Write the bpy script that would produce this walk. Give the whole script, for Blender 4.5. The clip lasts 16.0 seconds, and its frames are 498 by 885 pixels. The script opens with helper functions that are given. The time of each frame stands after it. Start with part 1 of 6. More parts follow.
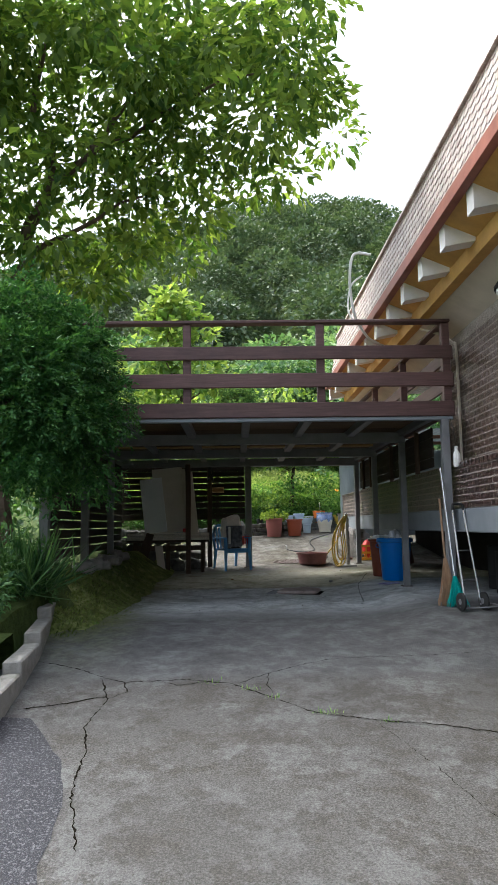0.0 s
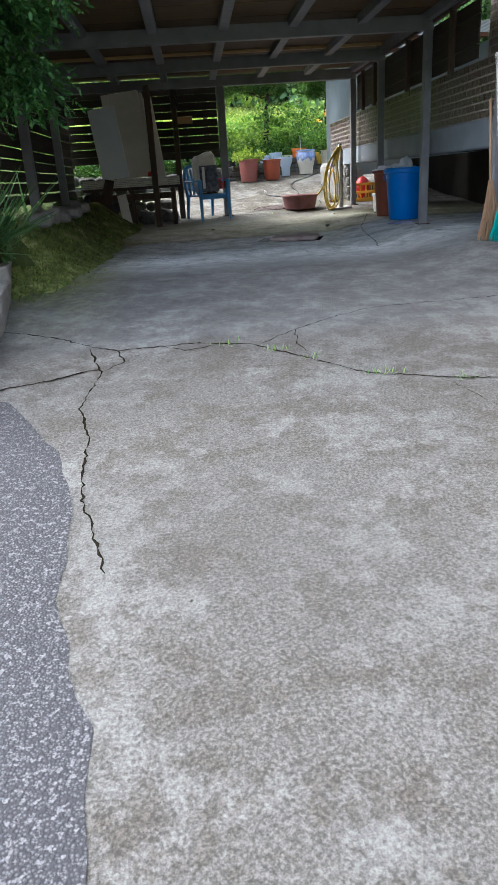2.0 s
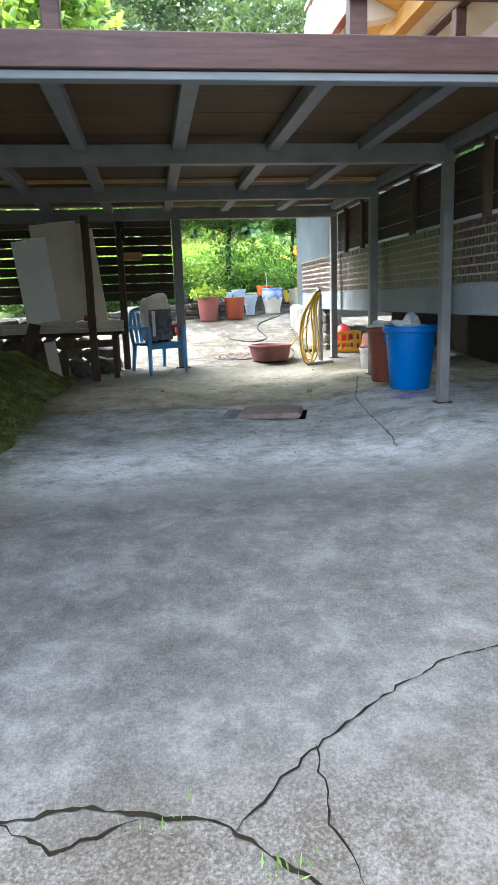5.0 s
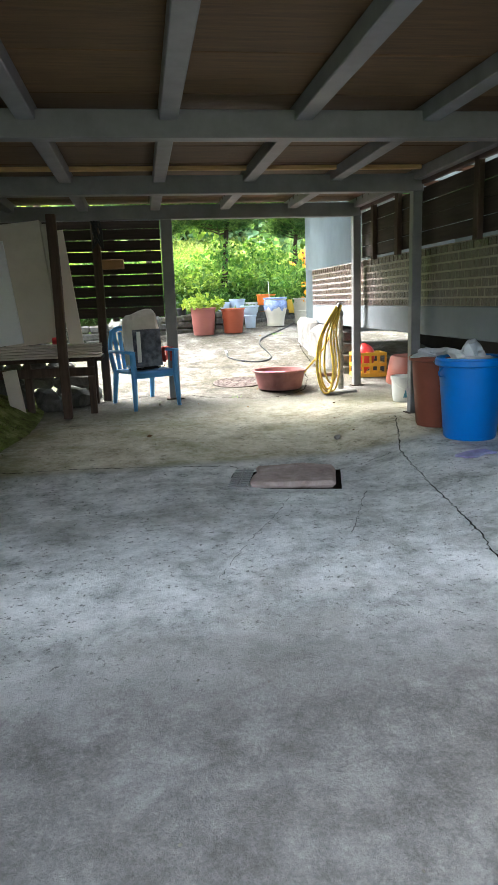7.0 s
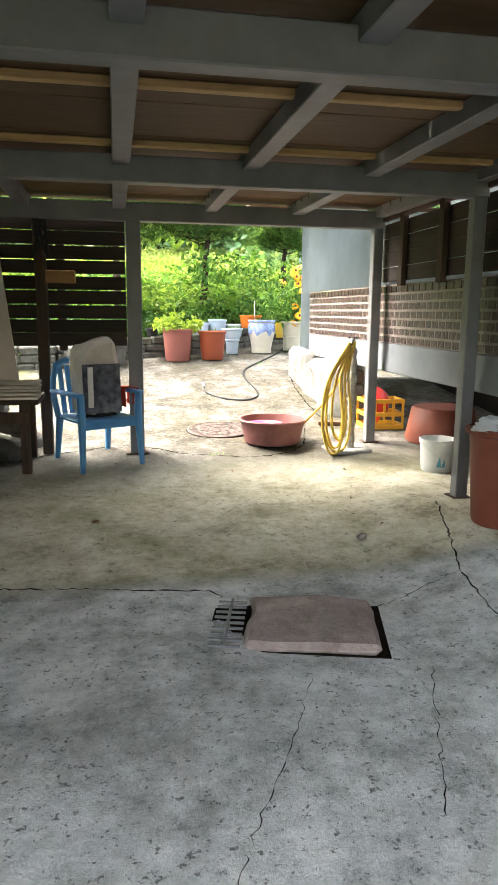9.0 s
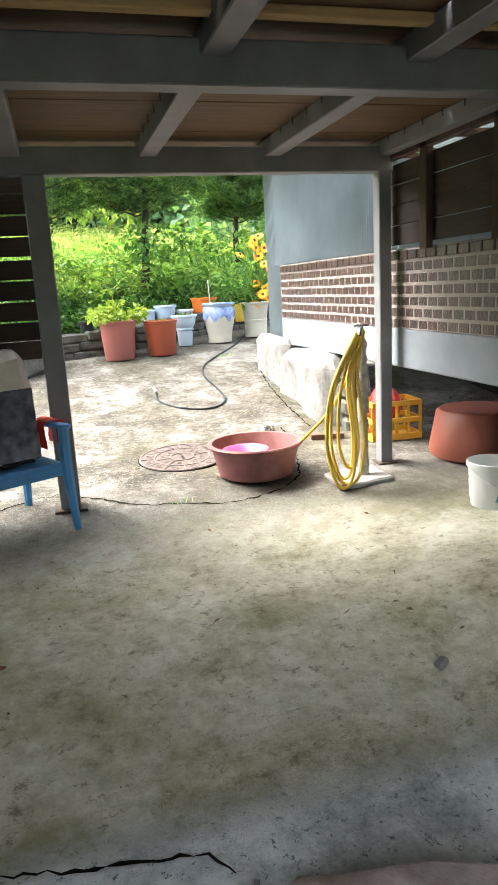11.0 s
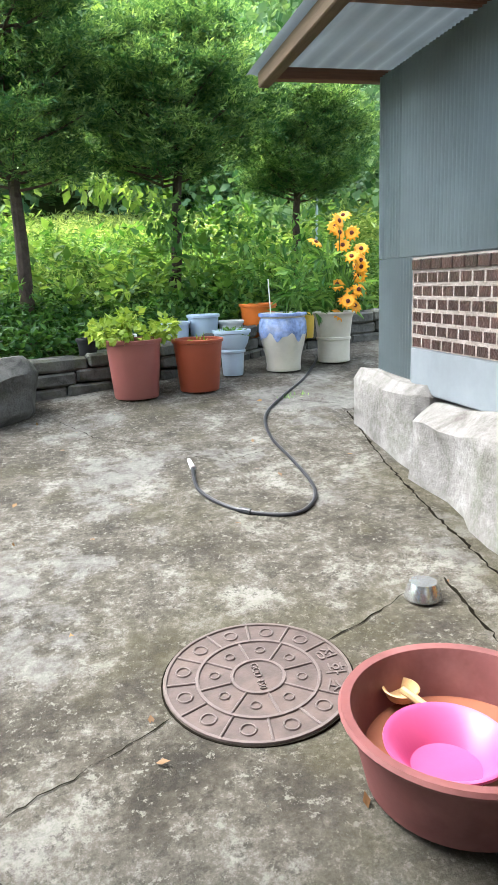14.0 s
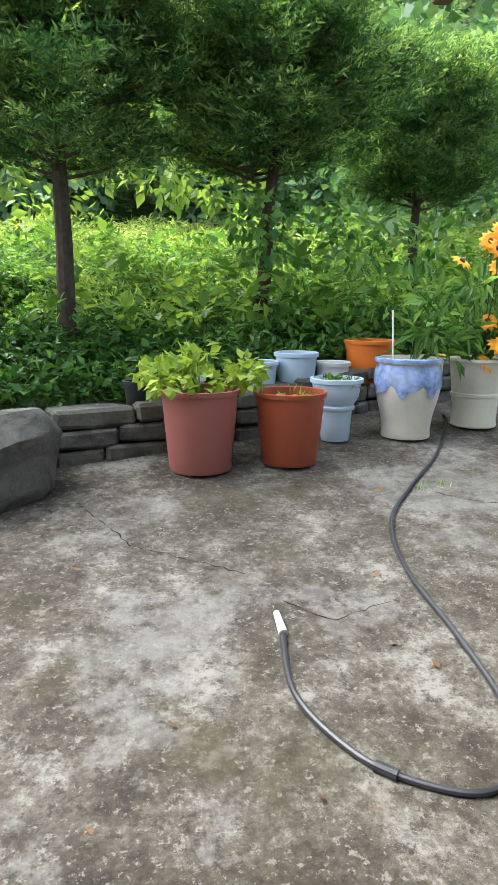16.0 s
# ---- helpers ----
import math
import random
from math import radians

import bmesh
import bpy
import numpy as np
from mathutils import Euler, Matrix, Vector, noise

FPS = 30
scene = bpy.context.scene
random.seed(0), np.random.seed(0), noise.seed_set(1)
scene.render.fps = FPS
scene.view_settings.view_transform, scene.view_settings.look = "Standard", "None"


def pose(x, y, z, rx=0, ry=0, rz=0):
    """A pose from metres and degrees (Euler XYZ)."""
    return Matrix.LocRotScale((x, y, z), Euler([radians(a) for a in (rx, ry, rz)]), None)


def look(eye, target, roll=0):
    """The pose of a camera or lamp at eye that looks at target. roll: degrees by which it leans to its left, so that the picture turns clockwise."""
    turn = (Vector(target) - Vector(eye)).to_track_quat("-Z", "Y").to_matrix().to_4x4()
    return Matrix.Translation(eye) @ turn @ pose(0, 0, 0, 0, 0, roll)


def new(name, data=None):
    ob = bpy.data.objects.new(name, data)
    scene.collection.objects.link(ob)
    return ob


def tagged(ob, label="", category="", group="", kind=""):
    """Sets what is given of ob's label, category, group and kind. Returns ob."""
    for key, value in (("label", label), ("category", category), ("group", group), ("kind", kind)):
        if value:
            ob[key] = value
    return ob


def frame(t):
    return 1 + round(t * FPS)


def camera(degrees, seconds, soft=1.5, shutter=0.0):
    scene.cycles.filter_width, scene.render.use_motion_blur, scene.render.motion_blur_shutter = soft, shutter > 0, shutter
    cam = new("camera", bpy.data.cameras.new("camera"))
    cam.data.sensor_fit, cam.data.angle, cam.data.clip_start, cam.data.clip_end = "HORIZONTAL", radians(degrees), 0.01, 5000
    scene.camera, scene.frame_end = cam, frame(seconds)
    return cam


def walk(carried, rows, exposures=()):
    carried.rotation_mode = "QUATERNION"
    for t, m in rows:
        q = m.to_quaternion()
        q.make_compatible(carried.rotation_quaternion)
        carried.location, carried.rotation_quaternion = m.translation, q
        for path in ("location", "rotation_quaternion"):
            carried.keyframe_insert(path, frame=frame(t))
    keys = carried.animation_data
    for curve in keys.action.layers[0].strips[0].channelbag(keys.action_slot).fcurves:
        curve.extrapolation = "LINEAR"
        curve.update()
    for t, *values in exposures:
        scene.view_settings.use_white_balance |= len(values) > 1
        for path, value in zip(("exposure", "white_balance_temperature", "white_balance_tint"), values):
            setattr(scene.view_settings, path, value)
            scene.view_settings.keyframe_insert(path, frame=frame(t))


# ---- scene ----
cam = camera(40.2, 16.0)
METRES, EYE, TILT, LEAN, TURN = 14.0, 1.0, 0.0, 0.0, -1.2
ROWS = [
    (0.0, 0.0, 0.0, 0.0, 0.1, 6.9, 0.81),
    (0.5, -0.0134, 0.0097, -0.0058, -2.41, 1.98, 2.86),
    (1.0, -0.0186, 0.0304, -0.016, -4.79, -5.15, 3.83),
    (1.5, -0.0179, 0.0588, -0.0131, -4.18, -11.84, 4.0),
    (2.0, -0.026, 0.0895, -0.0181, -3.42, -21.15, 3.46),
    (2.5, -0.0246, 0.116, -0.0157, -1.64, -20.02, 3.25),
    (3.0, -0.0216, 0.1437, -0.009, -1.64, -11.92, 2.81),
    (3.5, -0.0256, 0.1741, -0.0111, -3.27, -11.75, 2.34),
    (4.0, -0.0219, 0.2058, -0.0109, -4.73, -11.64, 1.84),
    (4.5, -0.018, 0.2408, -0.0032, -6.12, -11.86, 1.88),
    (7.0, -0.0131, 0.3941, 0.018, -7.63, -11.82, 1.96),
    (7.5, -0.0124, 0.4247, 0.0195, -5.9, -11.42, 2.32),
    (8.0, -0.0158, 0.4566, 0.0231, -8.17, -11.26, 1.65),
    (8.5, -0.0099, 0.4914, 0.0271, -8.64, -11.17, 0.1),
    (9.0, -0.0048, 0.5216, 0.0292, -9.74, -10.89, -0.5),
    (11.5, 0.0074, 0.6749, 0.0338, -14.84, -13.53, 3.29),
    (12.0, -0.0, 0.7072, 0.0332, -14.48, -13.86, 3.6),
    (12.5, 0.0036, 0.7451, 0.0348, -13.18, -12.96, 3.58),
    (13.0, 0.0067, 0.7824, 0.0378, -13.83, -11.26, 3.61),
    (13.5, 0.016, 0.8167, 0.0375, -15.93, -11.66, 2.99),
    (14.0, 0.0255, 0.8513, 0.0389, -12.38, -13.2, 2.13),
    (14.5, 0.029, 0.8831, 0.0417, -10.96, -13.21, 0.43),
    (15.0, 0.0339, 0.9135, 0.0412, -8.77, -12.74, -0.25),
    (15.5, 0.0359, 0.9439, 0.0408, -6.56, -12.07, -0.38),
    (16.0, 0.0326, 0.9737, 0.0457, -6.38, -12.03, -0.43),
]
EXPO = [(0.0, 1.95, 6150, 7), (1.0, 2.2, 5950, 8), (2.0, 2.6, 5900, 8), (3.5, 2.75, 5900, 8), (4.1, 2.85, 5900, 8), (4.7, 3.5, 5900, 7), (7.0, 3.65, 6250, 5), (9.0, 3.8, 6950, 7), (11.5, 3.5, 6250, 6), (12.5, 3.25, 6000, 4), (14.0, 2.8, 6000, 5), (16.0, 2.55, 6100, 6)]
walk(cam, [(t, pose(0, 0, EYE, TILT, LEAN, TURN) @ pose(METRES * x, METRES * y, METRES * z, 90 + pitch, roll, yaw)) for t, x, y, z, yaw, pitch, roll in ROWS], EXPO)

# ---- light: bright hazy overcast, soft low sun behind the hill ----
world = bpy.data.worlds.new("world")
scene.world = world
world.use_nodes = True
wn = world.node_tree
sky = wn.nodes.new("ShaderNodeTexSky")
sky.sky_type, sky.sun_disc = "NISHITA", False
sky.sun_elevation, sky.sun_rotation = radians(59), radians(-56)
sky.air_density, sky.dust_density, sky.ozone_density = 1.0, 6.0, 0.6
soft_sky = wn.nodes.new("ShaderNodeHueSaturation")
soft_sky.inputs["Saturation"].default_value = 0.5
soft_sky.inputs["Value"].default_value = 1.0
wn.links.new(sky.outputs[0], soft_sky.inputs["Color"])
wn.links.new(soft_sky.outputs[0], wn.nodes["Background"].inputs[0])
wn.nodes["Background"].inputs[1].default_value = 0.15
sun = new("sun", bpy.data.lights.new("sun", "SUN"))
sun.data.energy, sun.data.angle, sun.data.color = 0.4, radians(50), (1.0, 0.97, 0.92)
sun.matrix_world = look((-6, 4, 12), (0, 0, 0))


# ---- materials ----
class Mat:
    """A node material with two scales of colour variation, bump and gloss."""

    def __init__(self, name, rough=0.7, metal=0.0, spec=0.4):
        self.m = bpy.data.materials.new(name)
        self.m.use_nodes = True
        self.t = self.m.node_tree
        self.b = self.t.nodes["Principled BSDF"]
        self.b.inputs["Roughness"].default_value = rough
        self.b.inputs["Metallic"].default_value = metal
        self.b.inputs["Specular IOR Level"].default_value = spec
        self.geo = self.t.nodes.new("ShaderNodeNewGeometry")
        self.obj = self.t.nodes.new("ShaderNodeTexCoord")
        self.h = None

    def link(self, a, b):
        self.t.links.new(a, b)

    def space(self, scale=(1, 1, 1), local=False):
        n = self.t.nodes.new("ShaderNodeMapping")
        n.inputs["Scale"].default_value = scale
        self.link(self.obj.outputs["Object"] if local else self.geo.outputs["Position"], n.inputs["Vector"])
        return n.outputs[0]

    def noise(self, scale, detail=4.0, rough=0.6, stretch=(1, 1, 1), local=False, warp=0.0):
        n = self.t.nodes.new("ShaderNodeTexNoise")
        n.inputs["Scale"].default_value, n.inputs["Detail"].default_value = scale, detail
        n.inputs["Roughness"].default_value, n.inputs["Distortion"].default_value = rough, warp
        self.link(self.space(stretch, local), n.inputs["Vector"])
        return n.outputs["Fac"]

    def voronoi(self, scale, feature="F1"):
        n = self.t.nodes.new("ShaderNodeTexVoronoi")
        n.feature = feature
        n.inputs["Scale"].default_value = scale
        self.link(self.space(), n.inputs["Vector"])
        return n.outputs["Distance"]

    def ramp(self, fac, stops):
        n = self.t.nodes.new("ShaderNodeValToRGB")
        e = n.color_ramp.elements
        while len(e) < len(stops):
            e.new(0.5)
        for k, (p, c) in zip(e, stops):
            k.position = p
            k.color = (*c, 1) if isinstance(c, tuple) else (c, c, c, 1)
        self.link(fac, n.inputs[0])
        return n.outputs[0]

    def mix(self, fac, a, b, mode="MIX"):
        n = self.t.nodes.new("ShaderNodeMix")
        n.data_type, n.blend_type = "RGBA", mode
        for s, v in ((0, fac), (6, a), (7, b)):
            if isinstance(v, (int, float)):
                n.inputs[s].default_value = v
            elif isinstance(v, tuple):
                n.inputs[s].default_value = (*v, 1)
            else:
                self.link(v, n.inputs[s])
        return n.outputs[2]

    def maths(self, op, a, b=0.0, clamp=False):
        n = self.t.nodes.new("ShaderNodeMath")
        n.operation, n.use_clamp = op, clamp
        for s, v in ((0, a), (1, b)):
            if isinstance(v, (int, float)):
                n.inputs[s].default_value = v
            else:
                self.link(v, n.inputs[s])
        return n.outputs[0]

    def axis(self, k):
        n = self.t.nodes.new("ShaderNodeSeparateXYZ")
        self.link(self.geo.outputs["Position"], n.inputs[0])
        return n.outputs[k]

    def span(self, v, a, b):
        n = self.t.nodes.new("ShaderNodeMapRange")
        n.interpolation_type = "SMOOTHSTEP"
        n.inputs["From Min"].default_value, n.inputs["From Max"].default_value = a, b
        self.link(v, n.inputs["Value"])
        return n.outputs[0]

    def bump(self, fac, strength=0.4, dist=0.01):
        n = self.t.nodes.new("ShaderNodeBump")
        n.inputs["Strength"].default_value, n.inputs["Distance"].default_value = strength, dist
        self.link(fac, n.inputs["Height"])
        if self.h is not None:
            self.link(self.h, n.inputs["Normal"])
        self.h = n.outputs[0]
        self.link(self.h, self.b.inputs["Normal"])

    def color(self, c):
        self.link(c, self.b.inputs["Base Color"])

    def rand(self, c, amount=0.25, island=False):
        """Vary a colour's brightness from piece to piece."""
        if island:
            r = self.geo.outputs["Random Per Island"]
        else:
            o = self.t.nodes.new("ShaderNodeObjectInfo")
            r = o.outputs["Random"]
        v = self.maths("MULTIPLY_ADD", r, 2 * amount)
        self.t.nodes[-1].inputs[2].default_value = 1 - amount
        return self.mix(1.0, c, v, "MULTIPLY")


def plain(name, col, rough=0.5, metal=0.0, wear=0.25, scale=9.0, bump=0.15, dirt=None, local=True, spec=0.4):
    m = Mat(name, rough, metal, spec)
    lo = tuple(c * (1 - wear) for c in col)
    hi = tuple(min(1, c * (1 + wear * 0.6)) for c in col)
    c = m.ramp(m.noise(scale, 5, local=local), [(0.3, lo), (0.7, hi)])
    c = m.mix(m.ramp(m.noise(scale * 0.23, 6, 0.7, local=local), [(0.48, 0.0), (0.75, 0.6)]), c, dirt or tuple(x * 0.55 for x in col))
    m.color(c)
    m.bump(m.noise(scale * 6, 3, local=local), bump, 0.004)
    return m.m


def timber(name, col, rough=0.7, wear=0.35, axis=0, rand=0.2):
    m = Mat(name, rough)
    s = [14, 14, 14]
    s[axis] = 0.9
    g = m.noise(3.0, 8, 0.7, tuple(s), warp=0.4)
    lo, hi = tuple(c * (1 - wear) for c in col), tuple(c * (1 + wear * 0.7) for c in col)
    c = m.ramp(g, [(0.32, lo), (0.68, hi)])
    c = m.mix(m.ramp(m.noise(1.7, 6, 0.7), [(0.5, 0.0), (0.72, 0.55)]), c, tuple(x * 0.5 for x in col))
    m.color(m.rand(c, rand))
    m.bump(g, 0.35, 0.004)
    return m.m


def leafmat(name, dark, light, trans=0.35, rough=0.5, patch=1.3, depth=0.55):
    m = Mat(name, rough, 0, 0.3)
    r = m.geo.outputs["Random Per Island"]
    c = m.ramp(r, [(0.0, dark), (0.55, tuple((a + b) / 2 for a, b in zip(dark, light))), (1.0, light)])
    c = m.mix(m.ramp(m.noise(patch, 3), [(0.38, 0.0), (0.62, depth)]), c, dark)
    m.color(c)
    t = m.t.nodes.new("ShaderNodeBsdfTranslucent")
    m.link(m.mix(1.0, c, (1.3, 1.25, 0.6), "MULTIPLY"), t.inputs[0])
    s = m.t.nodes.new("ShaderNodeMixShader")
    s.inputs[0].default_value = trans
    m.link(m.b.outputs[0], s.inputs[1])
    m.link(t.outputs[0], s.inputs[2])
    m.link(s.outputs[0], m.t.nodes["Material Output"].inputs[0])
    return m.m


def concrete_yard():
    m = Mat("yard_concrete", 0.85, 0, 0.3)
    x, y = m.axis(0), m.axis(1)
    grit = m.noise(95, 4, 0.7)
    stone = m.voronoi(40)
    blot = m.noise(2.2, 12, 0.8)
    wide = m.noise(0.55, 6, 0.65)
    # exposed aggregate of the steep drive
    c = m.ramp(grit, [(0.34, (0.042, 0.039, 0.036)), (0.5, (0.085, 0.082, 0.077)), (0.64, (0.15, 0.147, 0.14))])
    c = m.mix(m.ramp(blot, [(0.5, 0.0), (0.58, 0.8)]), c, m.ramp(grit, [(0.36, (0.10, 0.10, 0.10)), (0.6, (0.22, 0.22, 0.216))]))
    c = m.mix(m.ramp(m.noise(3.1, 12, 0.82), [(0.5, 0.0), (0.56, 0.75)]), c, m.ramp(grit, [(0.4, (0.034, 0.03, 0.025)), (0.62, (0.09, 0.08, 0.068))]))
    c = m.mix(m.ramp(stone, [(0.1, 0.6), (0.22, 0.0)]), c, (0.16, 0.155, 0.145))
    c = m.mix(m.ramp(wide, [(0.42, 0.0), (0.62, 0.4)]), c, (0.05, 0.047, 0.044))
    # smoother slab above the long crack
    upper = m.maths("MULTIPLY", m.span(y, 5.2, 5.6), m.span(y, 8.6, 7.4))
    c = m.mix(m.maths("MULTIPLY", upper, 0.6), c, m.ramp(m.noise(4, 12, 0.82), [(0.38, (0.045, 0.046, 0.048)), (0.5, (0.09, 0.093, 0.097)), (0.6, (0.165, 0.17, 0.174))]))
    # trowelled bay under the deck, pitted, its pale grey lifted to offset deck shade
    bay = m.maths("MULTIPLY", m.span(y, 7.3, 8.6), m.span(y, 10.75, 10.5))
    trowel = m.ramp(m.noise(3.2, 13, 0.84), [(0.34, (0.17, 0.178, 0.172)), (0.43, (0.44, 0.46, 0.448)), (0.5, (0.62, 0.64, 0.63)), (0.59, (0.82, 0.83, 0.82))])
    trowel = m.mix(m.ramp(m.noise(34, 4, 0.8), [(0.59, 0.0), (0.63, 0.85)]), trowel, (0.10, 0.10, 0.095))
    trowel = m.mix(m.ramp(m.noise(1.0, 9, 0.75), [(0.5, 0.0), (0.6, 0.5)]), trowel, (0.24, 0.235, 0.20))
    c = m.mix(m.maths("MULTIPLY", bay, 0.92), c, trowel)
    # olive algae film on the shady back part, over pale tan that offsets deck shade
    rear_lift = m.maths("MULTIPLY", m.span(y, 10.5, 10.75), m.span(y, 13.2, 11.7))
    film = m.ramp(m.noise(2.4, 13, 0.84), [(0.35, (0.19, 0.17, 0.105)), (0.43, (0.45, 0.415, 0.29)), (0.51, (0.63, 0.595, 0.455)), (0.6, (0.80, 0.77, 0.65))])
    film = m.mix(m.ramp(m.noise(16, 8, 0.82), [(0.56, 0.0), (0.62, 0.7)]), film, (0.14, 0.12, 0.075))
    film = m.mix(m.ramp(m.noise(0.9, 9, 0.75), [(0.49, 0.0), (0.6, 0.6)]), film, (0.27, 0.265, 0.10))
    c = m.mix(m.maths("MULTIPLY", rear_lift, 0.94), c, film)
    # brown grime, pale laitance and lichen on the open back yard, darkened to curb its light pool
    back = m.span(y, 12.3, 13.6)
    grime = m.ramp(m.noise(2.6, 13, 0.85), [(0.38, (0.018, 0.014, 0.009)), (0.46, (0.05, 0.042, 0.03)), (0.53, (0.095, 0.085, 0.068)), (0.6, (0.22, 0.208, 0.185))])
    grime = m.mix(m.ramp(m.noise(20, 9, 0.85), [(0.53, 0.0), (0.58, 0.75)]), grime, (0.02, 0.016, 0.010))
    grime = m.mix(m.ramp(m.noise(33, 6, 0.8), [(0.56, 0.0), (0.61, 0.8)]), grime, (0.20, 0.19, 0.165))
    grime = m.mix(m.ramp(m.noise(0.85, 10, 0.72), [(0.54, 0.0), (0.58, 0.6)]), grime, m.ramp(m.noise(9, 10, 0.8), [(0.42, (0.10, 0.094, 0.085)), (0.55, (0.215, 0.207, 0.193))]))
    grime = m.mix(m.ramp(m.noise(0.7, 9, 0.72), [(0.40, 0.55), (0.5, 0.0)]), grime, (0.052, 0.045, 0.017))
    c = m.mix(m.maths("MULTIPLY", back, 0.95), c, grime)
    # moss creeping in from the bank
    left = m.maths("MULTIPLY", m.span(x, -0.75, -1.45), m.span(y, 5.2, 7.6))
    left = m.maths("MULTIPLY", left, m.ramp(m.noise(2.6, 10, 0.8), [(0.38, 0.1), (0.52, 1.0)]))
    c = m.mix(m.maths("MULTIPLY", left, 0.8), c, m.ramp(m.noise(16, 6, 0.75), [(0.35, (0.045, 0.055, 0.016)), (0.65, (0.15, 0.165, 0.05))]))
    m.color(c)
    m.bump(m.noise(80, 3, 0.7), 0.6, 0.006)
    m.bump(m.noise(11, 9, 0.8), 0.8, 0.02)
    return m.m


def asphalt_mat():
    m = Mat("asphalt", 0.9, 0, 0.3)
    v = m.voronoi(110)
    c = m.ramp(v, [(0.1, (0.09, 0.09, 0.1)), (0.5, (0.03, 0.03, 0.035))])
    c = m.mix(m.ramp(m.noise(60, 2), [(0.55, 0.0), (0.65, 0.5)]), c, (0.2, 0.2, 0.21))
    m.color(c)
    m.bump(v, 0.8, 0.006)
    return m.m


def soil_mat():
    m = Mat("soil_and_grass", 0.95, 0, 0.1)
    c = m.ramp(m.noise(9, 6, 0.7), [(0.3, (0.03, 0.045, 0.012)), (0.6, (0.07, 0.10, 0.03)), (0.8, (0.12, 0.10, 0.06))])
    m.color(c)
    m.bump(m.noise(30, 4), 0.8, 0.03)
    return m.m


def stone_mat(name, lo, hi, moss=0.4, sc=5.0):
    m = Mat(name, 0.9, 0, 0.25)
    c = m.ramp(m.noise(sc, 7, 0.72, warp=0.5), [(0.3, lo), (0.72, hi)])
    c = m.mix(m.ramp(m.noise(sc * 0.5, 6, 0.75), [(0.5, 0.0), (0.68, moss)]), c, (0.07, 0.075, 0.04))
    m.color(c)
    m.bump(m.noise(sc * 8, 5, 0.7), 0.6, 0.012)
    m.bump(m.noise(sc, 5), 0.5, 0.03)
    return m.m


def brick_mat(name, lo, hi):
    m = Mat(name, 0.3, 0, 0.6)
    c = m.ramp(m.noise(26, 5, 0.7), [(0.3, lo), (0.7, hi)])
    c = m.mix(m.ramp(m.noise(7, 5), [(0.5, 0.0), (0.7, 0.6)]), c, (0.05, 0.022, 0.018))
    m.color(m.rand(c, 0.3))
    m.bump(m.noise(60, 4), 0.7, 0.008)
    m.bump(m.noise(18, 4), 0.6, 0.012)
    return m.m


M_YARD, M_ASPH, M_SOIL = concrete_yard(), asphalt_mat(), soil_mat()
M_STONE = stone_mat("old_wall_stone", (0.03, 0.029, 0.025), (0.17, 0.165, 0.15), 0.75)
M_PLINTH = stone_mat("rough_concrete", (0.16, 0.15, 0.14), (0.38, 0.37, 0.35), 0.3, 4)
M_KERB = stone_mat("kerb_concrete", (0.22, 0.21, 0.19), (0.42, 0.40, 0.37), 0.35, 5)
M_CRACK = plain("dark_gap", (0.014, 0.012, 0.009), 1.0, wear=0.4, spec=0.0)
M_BROWN = timber("brown_painted_timber", (0.10, 0.052, 0.048), 0.55, axis=0)
M_BROWN_Y = timber("brown_painted_timber_long", (0.085, 0.046, 0.04), 0.55, axis=1)
M_STEEL = plain("grey_painted_steel", (0.19, 0.19, 0.2), 0.5, 0.0, 0.2, 5, 0.08, (0.10, 0.10, 0.10))
M_PLY = timber("stained_plywood", (0.10, 0.056, 0.022), 0.7, 0.4, 0)
M_PLYEDGE = timber("raw_batten", (0.55, 0.36, 0.16), 0.7, 0.25, 0)
M_SLAT = timber("dark_weathered_slat", (0.035, 0.024, 0.018), 0.8, 0.4, 1)
M_SLAT_X = timber("dark_weathered_slat_across", (0.035, 0.024, 0.018), 0.8, 0.4, 0)
M_OLDWOOD = timber("old_brown_post", (0.07, 0.045, 0.032), 0.85, 0.4, 2)
M_MORTAR = stone_mat("mortar", (0.26, 0.225, 0.20), (0.38, 0.335, 0.31), 0.15, 12)
M_BRICK = brick_mat("dark_glazed_brick", (0.018, 0.012, 0.012), (0.085, 0.042, 0.036))
M_BRICK2 = brick_mat("brown_brick", (0.04, 0.024, 0.019), (0.10, 0.058, 0.043))
M_BAND = plain("grey_painted_band", (0.21, 0.23, 0.255), 0.65, wear=0.12, scale=3, local=False)
M_CREAM = plain("cream_plaster", (0.62, 0.55, 0.46), 0.8, wear=0.1, scale=3, local=False)
M_OCHRE = plain("ochre_paint", (0.55, 0.32, 0.09), 0.6, wear=0.2, scale=4, local=False)
M_WHITE = plain("white_paint", (0.75, 0.74, 0.72), 0.55, wear=0.1, scale=4)
M_RED = plain("red_brown_fascia", (0.28, 0.10, 0.07), 0.55, wear=0.25, scale=4, local=False)
M_TIN = plain("blue_grey_corrugated_steel", (0.36, 0.42, 0.44), 0.4, 0.2, 0.15, 2.0, 0.05, (0.32, 0.35, 0.35), local=False)
# near-black base colour supplies the shade of the crawl space
M_VOID_SHADE = plain("crawl_space_shade", (0.03, 0.026, 0.022), 0.95, wear=0.4, scale=3, local=False)


